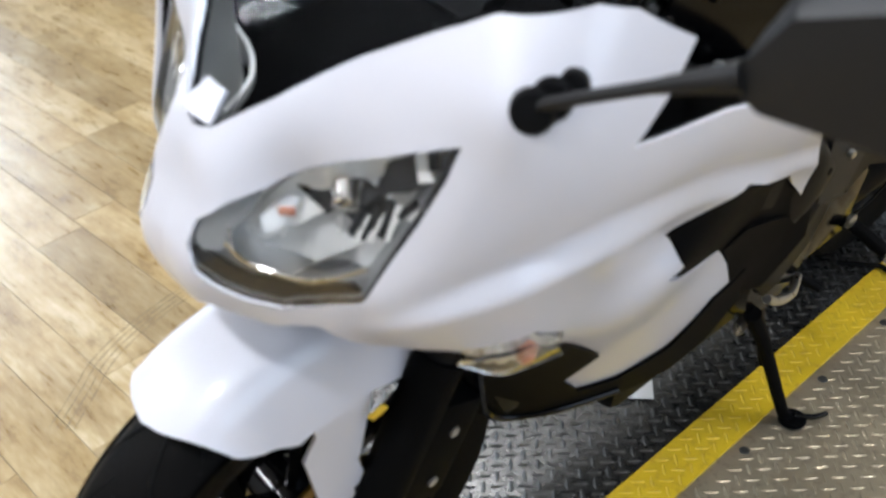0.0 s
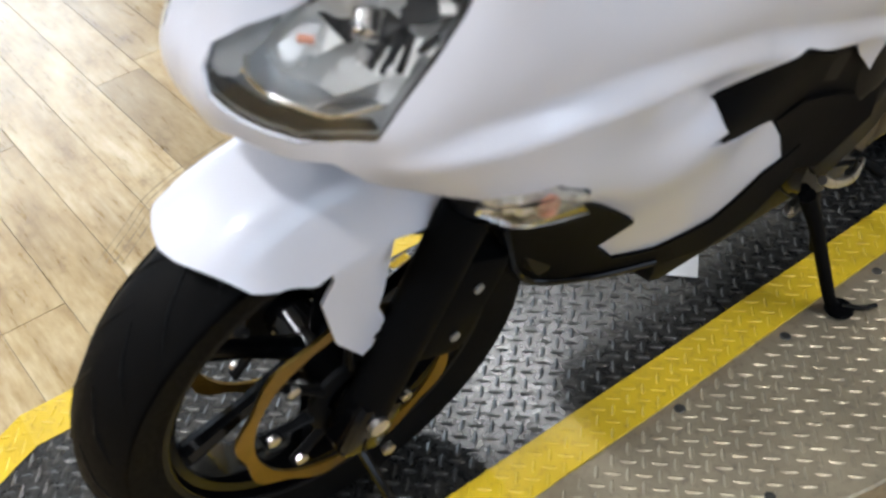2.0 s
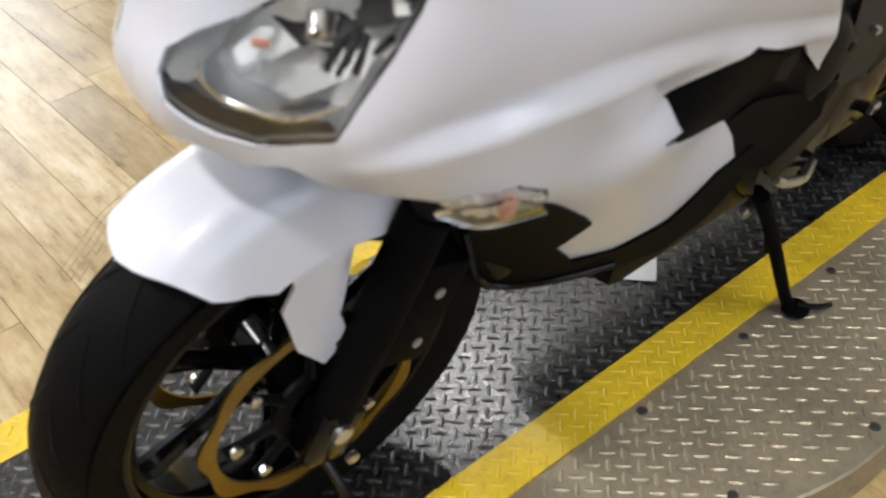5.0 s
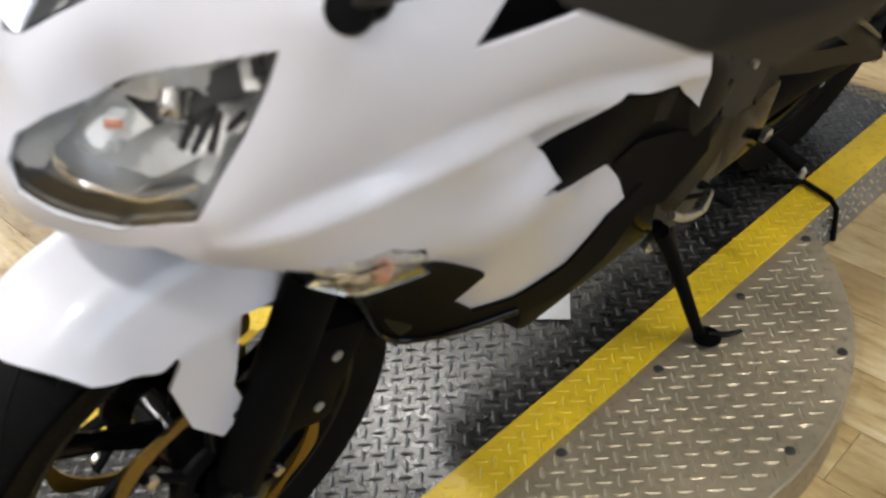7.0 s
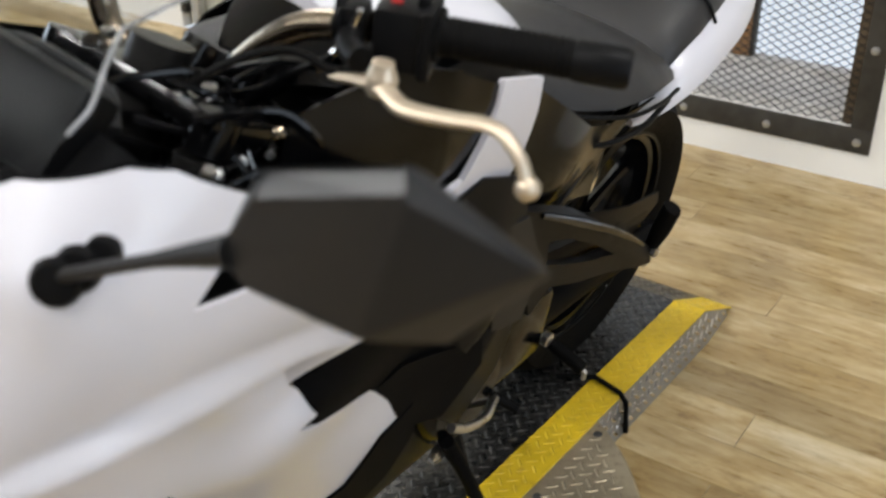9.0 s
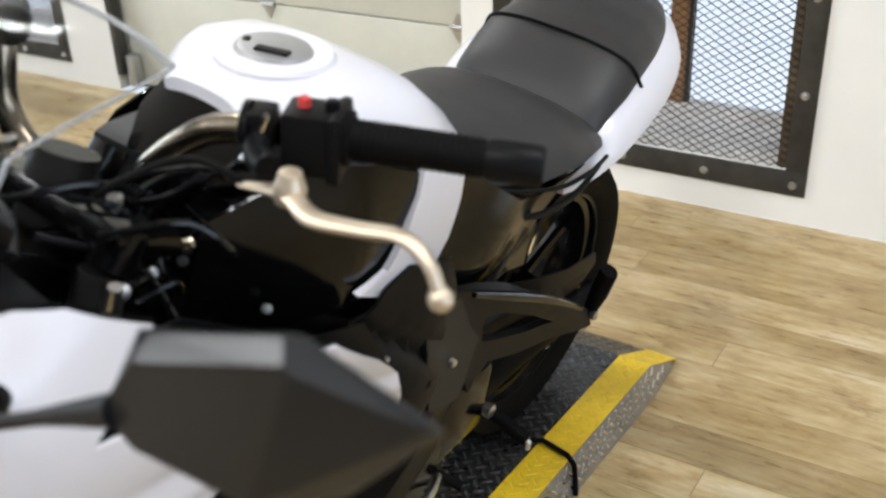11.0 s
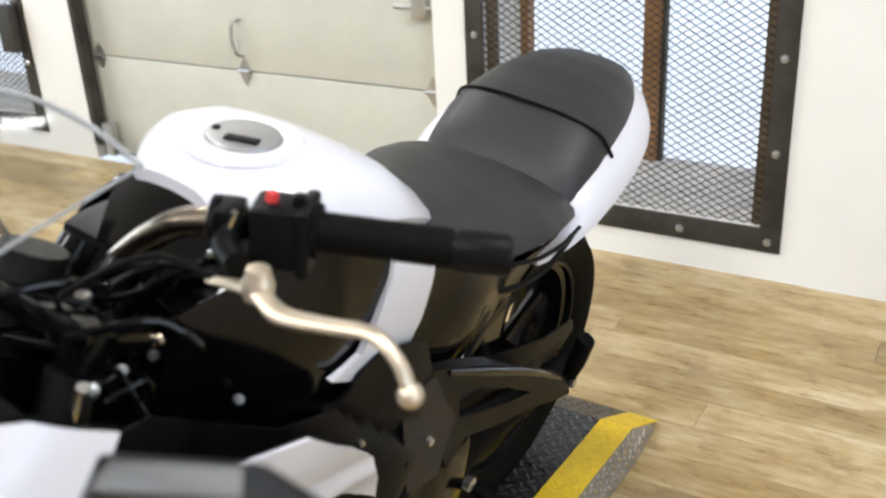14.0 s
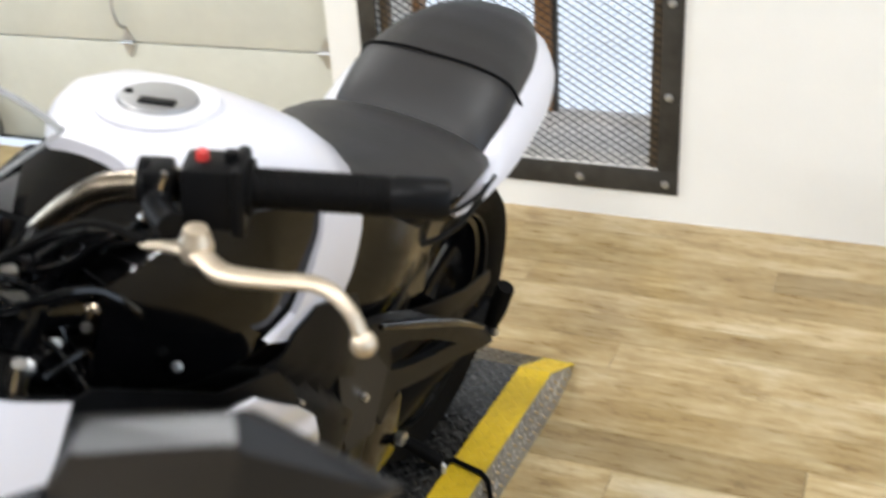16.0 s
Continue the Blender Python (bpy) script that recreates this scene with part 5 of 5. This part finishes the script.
# ---- seats and tail ----
def pad(name, keys, n, label, parent=bike, mat=M_SEAT, crown=False):
    """A padded cushion from cross-sections (y, half width, top, side drop)."""
    ys = np.linspace(keys[0][0], keys[-1][0], n)
    loops = []
    for y in ys:
        half, top, drop = (float(np.interp(y, [k[0] for k in keys], [k[i] for k in keys])) for i in (1, 2, 3))
        prof = [(0, 0.0), (0.4, 0.006), (0.7, 0.10), (0.88, 0.28), (0.97, 0.55), (1.0, 0.85), (0.98, 1.0)]
        if crown:
            prof = [(0, 0.0), (0.38, 0.05), (0.64, 0.17), (0.84, 0.40), (0.95, 0.66), (1.0, 0.88), (0.98, 1.0)]
        pts = [(half * u, y, top - drop * v) for u, v in prof]
        loops.append([(-x, yy, z) for x, yy, z in reversed(pts[1:])] + pts)
    bm = bmesh.new()
    rings(bm, loops)
    for _ in range(2):
        bmesh.ops.smooth_vert(bm, verts=bm.verts, factor=0.35, use_axis_x=True, use_axis_y=True, use_axis_z=True)
    return part(name, bm, mat, parent, label)


pad("rider_seat", [(0.79, 0.055, 0.872, 0.06), (0.86, 0.088, 0.850, 0.08), (0.93, 0.125, 0.826, 0.085), (1.02, 0.166, 0.810, 0.080), (1.10, 0.181, 0.804, 0.072), (1.165, 0.175, 0.792, 0.06), (1.215, 0.165, 0.770, 0.045)], 34, "smooth black vinyl rider seat", crown=True)
pil = pad("pillion_seat", [(1.205, 0.130, 0.742, 0.04), (1.222, 0.140, 0.772, 0.06), (1.245, 0.146, 0.798, 0.072), (1.305, 0.151, 0.842, 0.085), (1.345, 0.148, 0.858, 0.09), (1.42, 0.140, 0.872, 0.09), (1.49, 0.123, 0.877, 0.08), (1.55, 0.092, 0.872, 0.06), (1.572, 0.052, 0.862, 0.05)], 34, "stepped black vinyl pillion seat")
part("seat_strap", tube_bm([(-0.153, 1.338, 0.788), (-0.130, 1.320, 0.826), (-0.07, 1.309, 0.843), (0, 1.306, 0.846), (0.07, 1.309, 0.843), (0.130, 1.320, 0.826), (0.153, 1.338, 0.788)], 0.003, 8, 5), M_BLACKP, pil, "black passenger strap")
part("seat_piping", tube_bm([(0.06, 0.80, 0.825), (0.100, 0.87, 0.780), (0.140, 0.94, 0.750), (0.178, 1.03, 0.735), (0.192, 1.10, 0.738), (0.188, 1.165, 0.740)], 0.0035, 8, 5), M_BLACKP, bike, "dark piping under the seat edge")
pad("tail_body", [(1.13, 0.150, 0.690, 0.03), (1.20, 0.168, 0.715, 0.05), (1.245, 0.184, 0.765, 0.080), (1.32, 0.188, 0.808, 0.10), (1.42, 0.179, 0.836, 0.105), (1.49, 0.163, 0.852, 0.10), (1.55, 0.124, 0.852, 0.07), (1.59, 0.065, 0.842, 0.05)], 24, "glossy white tail body under the pillion seat", mat=M_WHITE)
both("seat_rail_cover", sheet([(0.740, 0.860), (0.80, 0.845), (0.874, 0.795), (0.96, 0.735), (1.042, 0.706), (1.144, 0.700), (1.19, 0.700), (1.098, 0.690), (1.04, 0.665), (1.037, 0.584), (0.933, 0.615), (0.816, 0.650), (0.764, 0.700), (0.745, 0.780)], lambda y, z: Vector((0.148 + 0.026 * math.exp(-((y - 0.88) / 0.10) ** 2 - ((z - 0.70) / 0.07) ** 2), y, z)), step=0.015), M_GLOSS, "glossy black side cover below the seat")
both("engine_side_panel", sheet([(0.56, 0.74), (0.605, 0.785), (0.65, 0.795), (0.735, 0.765), (0.76, 0.70), (0.806, 0.607), (0.81, 0.515), (0.78, 0.42), (0.70, 0.36), (0.60, 0.46), (0.56, 0.60)], lambda y, z: Vector((0.188 + 0.022 * math.sin((z - 0.36) * 7) * math.exp(-((y - 0.68) / 0.08) ** 2) - 0.020 * max(0, 1 - abs(z - 0.66 + 0.8 * (y - 0.68)) / 0.03) - 0.016 * max(0, 1 - abs(z - 0.52 - 0.6 * (y - 0.68)) / 0.025), y, z)), step=0.015), M_BLACKP, "glossy black engine side panel")
both("swingarm_cover", sheet([(1.034, 0.534), (1.126, 0.499), (1.263, 0.452), (1.385, 0.430), (1.405, 0.395), (1.345, 0.350), (1.252, 0.391), (1.089, 0.490)], lambda y, z: Vector((0.122 + 0.010 * math.sin((z - 0.35) * 16), y, z)), step=0.015), M_BLACKP, "black swingarm cover beside the rear tyre")
both("engine_panel_bolt", bolt_bm(Matrix.Translation((0.208, 0.70, 0.60)), 0.006, 0.003), M_DARKM)
both("seat_edge_trim", tube_bm([(0.135, 0.93, 0.705), (0.160, 1.03, 0.682), (0.170, 1.12, 0.684), (0.165, 1.20, 0.70)], 0.005, 8, 5), M_BLACKP)

# ---- frame, engine and running gear ----
for sx in (1, -1):
    part("frame_tube", tube_bm([(sx * 0.05, 0.33, 0.86), (sx * 0.10, 0.45, 0.80), (sx * 0.135, 0.60, 0.70), (sx * 0.150, 0.78, 0.56), (sx * 0.155, 0.88, 0.44)], 0.019, 12, 6), M_COWL, bike, "black frame tube")
    part("frame_tube", tube_bm([(sx * 0.06, 0.34, 0.76), (sx * 0.12, 0.50, 0.66), (sx * 0.14, 0.70, 0.58), (sx * 0.15, 0.86, 0.52)], 0.016, 12, 6), M_GLOSS, bike, "black frame tube")
    part("subframe_tube", tube_bm([(sx * 0.16, 0.82, 0.55), (sx * 0.14, 1.00, 0.645), (sx * 0.10, 1.40, 0.735)], 0.013, 10, 5), M_GLOSS, bike)
    plate = [(0.775, 0.690), (0.837, 0.664), (0.92, 0.622), (1.011, 0.568), (1.10, 0.512), (1.196, 0.446), (1.268, 0.392), (1.272, 0.360), (1.223, 0.368), (1.116, 0.414), (1.00, 0.455), (0.898, 0.500), (0.853, 0.470), (0.835, 0.510), (0.815, 0.590)]
    hole = [(0.862, 0.600), (0.92, 0.578), (1.02, 0.518), (1.11, 0.455), (1.02, 0.486), (0.92, 0.530), (0.868, 0.556)]
    part("footrest_bracket", sheet(plate, lambda y, z, s=sx: Vector((s * (0.186 + 0.010 * math.exp(-((z - 0.42 - 0.75 * (1.19 - y)) / 0.022) ** 2)), y, z)), [hole], step=0.016, thick=0.016, flip=sx < 0), M_BLACKP, bike, "black cast footrest bracket")
    part("bracket_rib", tube_bm([(sx * 0.196, 0.80, 0.678), (sx * 0.199, 0.92, 0.612), (sx * 0.199, 1.06, 0.530), (sx * 0.197, 1.20, 0.436)], [0.004, 0.0065, 0.0065, 0.004], 8, 5), M_GLOSS, bike)
    part("engine_plate", sheet([(0.682, 0.708), (0.76, 0.697), (0.799, 0.63), (0.828, 0.595), (0.803, 0.505), (0.727, 0.521), (0.696, 0.653)], lambda y, z, s=sx: Vector((s * 0.2, y, z)), step=0.02, thick=0.010, flip=sx < 0), M_GREYP, bike, "matte dark grey engine plate")
    part("plate_bolt", bolt_bm(Matrix.Translation((sx * 0.206, 0.755, 0.60)) @ pose(0, 0, 0, 0, 0, 0 if sx > 0 else 180), 0.006, 0.005), M_STEEL, bike)
    part("swingarm", tube_bm([(sx * 0.14, 0.90, 0.40), (sx * 0.135, 1.10, 0.375), (sx * 0.13, 1.27, 0.335), (sx * 0.125, 1.43, 0.308)], [0.034, 0.030, 0.026, 0.024], 12, 5, 1.25), M_COWL, bike, "black swingarm")
    fp = part("footpeg", tube_bm([(sx * 0.150, 1.008, 0.310), (sx * 0.170, 1.008, 0.306), (sx * 0.232, 1.008, 0.293)], [0.008, 0.0115, 0.0125], 12, 1), M_RUBBER, bike, "rubber footpeg")
    part("peg_tip", tube_bm([(sx * 0.232, 1.008, 0.292), (sx * 0.236, 1.008, 0.290), (sx * 0.236, 1.008, 0.276)], 0.0045, 8, 1), M_STEEL, fp, "steel feeler at the tip")
    part("peg_mount", bolt_bm(Matrix.Translation((sx * 0.156, 1.000, 0.318)) @ pose(0, 0, 0, 0, 0, 0 if sx > 0 else 180), 0.013, 0.012), M_STEEL, fp)
    pg = part("passenger_peg", tube_bm([(sx * 0.186, 1.275, 0.388), (sx * 0.196, 1.270, 0.435), (sx * 0.206, 1.263, 0.488)], [0.010, 0.014, 0.014], 12, 2, 1.3), M_RUBBER, bike, "folded rubber passenger footpeg")
    part("peg_bolt", bolt_bm(Matrix.Translation((sx * 0.196, 1.270, 0.385)) @ pose(0, 0, 0, 0, 0, 0 if sx > 0 else 180), 0.010, 0.008), M_STEEL, pg)
    part("peg_foot", bolt_bm(Matrix.Translation((sx * 0.180, 1.270, 0.360)) @ pose(0, 0, 0, 0, 0, 0 if sx > 0 else 180), 0.014, 0.012), M_STEEL, pg)
eng = bmesh.new()
box(eng, (0.30, 0.34, 0.22), Matrix.Translation((0, 0.72, 0.36)), 0.03)
box(eng, (0.26, 0.22, 0.30), Matrix.Translation((0, 0.56, 0.54)) @ pose(0, 0, 0, 20, 0, 0), 0.02)
engine = part("engine", eng, M_DARKM, bike, "dark grey twin-cylinder engine")
part("clutch_cover", rev_bm([(0.01, 0.035), (0.075, 0.03), (0.088, 0.015), (0.09, -0.02)], 32, Matrix.Translation((0.15, 0.74, 0.38))), M_GLOSS, engine)
part("sprocket_cover", box_bm((0.035, 0.14, 0.13), Matrix.Translation((0.158, 0.88, 0.40)), 0.014), M_GLOSS, engine)
part("radiator", box_bm((0.34, 0.035, 0.22), Matrix.Translation((0, 0.36, 0.56)) @ pose(0, 0, 0, 12, 0, 0), 0.006), M_COWL, bike, "black radiator")
part("inner_chin", box_bm((0.22, 0.14, 0.16), Matrix.Translation((0.0, 0.30, 0.45)) @ pose(0, 0, 0, 25, 0, 0), 0.03), M_BLACKP, bike)
both("chin_lip", tube_bm([shell(.216, .57, -0.016), shell(.226, .46, -0.014), shell(.238, .36, -0.014), shell(.264, .320, -0.010), shell(.33, .328, -0.006), shell(.41, .345, -0.006)], 0.006, 10, 5), M_GLOSS)
part("exhaust", tube_bm([(0.05, 0.48, 0.36), (0.06, 0.50, 0.20), (0.05, 0.65, 0.15), (0.0, 0.85, 0.16), (-0.06, 1.0, 0.19)], [0.022, 0.022, 0.03, 0.06, 0.06], 14, 6), M_DARKM, bike, "dark exhaust under the engine")
part("belly_pan", box_bm((0.24, 0.34, 0.10), Matrix.Translation((0, 0.66, 0.235)), 0.03), M_BLACKP, bike)
# chain and sprocket
for z0, z1 in ((0.445, 0.345), (0.365, 0.272)):
    links = [(0.90 + 0.48 * j / 67, z0 + (z1 - z0) * j / 67) for j in range(68)]
    part("chain", tube_bm([(0.112, y, z) for y, z in links], [0.0075 if j % 2 else 0.0045 for j in range(68)], 6, 1), M_BRONZE, bike, "steel drive chain", False)
part("chain_guard", tube_bm([(0.118, 0.98, 0.468), (0.118, 1.20, 0.42), (0.118, 1.36, 0.39)], 0.013, 8, 4, 1.8), M_BLACKP, bike)
part("rear_hugger", sheet([(-0.075, 1.02), (0.075, 1.02), (0.085, 1.12), (0.085, 1.22), (-0.085, 1.22), (-0.085, 1.12)], lambda x, y: Vector((x, y, 0.40 + 0.27 * math.sqrt(max(0, (y - 0.98) / 0.24)) - 1.2 * x * x)), step=0.02), M_BLACKP, bike, "black rear mudguard")
part("shift_lever", tube_bm([(0.212, 0.650, 0.408), (0.212, 0.690, 0.378), (0.200, 0.765, 0.335), (0.176, 0.830, 0.311)], 0.0065, 10, 5), M_STEEL, bike, "steel shift lever")
part("shift_toe", tube_bm([(0.166, 0.832, 0.310), (0.208, 0.850, 0.297)], 0.0085, 10, 1), M_RUBBER, bike)
part("side_stand", tube_bm([(0.185, 0.690, 0.330), (0.205, 0.725, 0.255), (0.245, 0.795, 0.085), (0.256, 0.808, 0.062)], [0.013, 0.011, 0.010, 0.010], 12, 4), M_COWL, bike, "black side stand, folded out")
part("stand_foot", rev_bm([(0.006, 0.008), (0.021, 0.006), (0.023, 0.0), (0.018, -0.004)], 18, Matrix.Translation((0.263, 0.812, 0.058)) @ pose(0, 0, 0, 0, -90 - 11.5, 0)), M_COWL, bike)
part("stand_tang", tube_bm([(0.262, 0.812, 0.066), (0.285, 0.838, 0.066), (0.296, 0.858, 0.070)], [0.006, 0.005, 0.004], 8, 3), M_GLOSS, bike)
part("stand_spring", tube_bm([(0.165, 0.745, 0.30), (0.20, 0.765, 0.18)], 0.009, 8, 1), M_DARKM, bike)
part("stand_pivot", bolt_bm(Matrix.Translation((0.168, 0.70, 0.285)), 0.016, 0.01), M_STEEL, bike)

# ---- tie-down straps ----
rear_strap = thing("tie_down_strap", "thin black tie-down strap hooked over the platform edge", "strap", Matrix.Identity(4), "straps")
part("strap", tube_bm([(0.10, 1.235, 0.012), (0.165, 1.281, 0.010), (0.228, 1.267, 0.008), (0.243, 1.266, -0.008), (0.246, 1.265, -0.04), (0.250, 1.262, -0.076)], 0.0055, 8, 1), M_RUBBER, rear_strap)
front_strap = thing("tie_down_strap", "thin black tie-down rod from the fork foot to the platform edge", "strap", Matrix.Identity(4), "straps")
part("strap", tube_bm([(0.125, 0.02, 0.16), (0.165, 0.03, 0.09), (0.200, 0.045, 0.02), (0.243, 0.055, 0.0), (0.246, 0.056, -0.05)], 0.007, 8, 4), M_GLOSS, front_strap)

# ---- floor planks, the nearest as pieces ----
def planks():
    pw, pl = 0.121, 1.22
    random.seed(11)
    shared, rest = {}, []
    j = 0
    y = -0.002
    while y > Y0:
        off = random.random() * pl
        x = X0 - off
        while x < X1:
            a, b = max(x, X0), min(x + pl, X1)
            if b - a > 0.03:
                near = -4.2 < (a + b) / 2 < 1.6 and y > -4.3
                rest.append((a, b, y)) if not near else shared.setdefault(round(b - a, 3), []).append((a, b, y))
            x += pl
        y -= pw
        j += 1
    for length, spots in shared.items():
        bm = box_bm((length - 0.0014, pw - 0.0012, 0.003), Matrix.Translation((0, 0, -0.0015)), 0.0004)
        first = part("plank", bm, M_FLOOR, floor, smooth=False)
        for k, (a, b, yy) in enumerate(spots):
            ob = first if k == 0 else new("plank", first.data)
            ob.parent = floor
            ob.location = ((a + b) / 2, yy - pw / 2, 0)
    bm = bmesh.new()
    for a, b, yy in rest:
        vs = [bm.verts.new(p) for p in ((a + 0.001, yy - 0.001, 0), (b - 0.001, yy - 0.001, 0), (b - 0.001, yy - pw + 0.001, 0), (a + 0.001, yy - pw + 0.001, 0))]
        bm.faces.new(vs)
    tagged(part("far_planks", bm, M_FLOOR, floor, smooth=False), kind="stuff")


planks()

# curved rubber marks left by tyres on the planks
for k in range(4):
    line_pts = [(-0.86 + 0.014 * k, -2.69 + 0.010 * k), (-0.924 + 0.014 * k, -2.606 + 0.009 * k), (-0.976 + 0.014 * k, -2.541 + 0.008 * k), (-1.014 + 0.014 * k, -2.455 + 0.006 * k), (-1.037 + 0.014 * k, -2.36 + 0.004 * k), (-1.052 + 0.014 * k, -2.26 + 0.002 * k), (-1.055 + 0.014 * k, -2.16)]
    line_pts = spline([(x, y, 0.0003) for x, y in line_pts], 6)
    bm = bmesh.new()
    rows_v = []
    for i, p in enumerate(line_pts):
        wid = 0.0008 + 0.0016 * math.sin(i * 0.9 + k * 2) ** 2
        rows_v.append([bm.verts.new((p.x - wid, p.y, p.z)), bm.verts.new((p.x + wid, p.y, p.z))])
    for a, b in zip(rows_v, rows_v[1:]):
        bm.faces.new((a[0], a[1], b[1], b[0]))
    part("rubber_mark", bm, M_MARK, floor, "faint brown tyre rub mark", False)
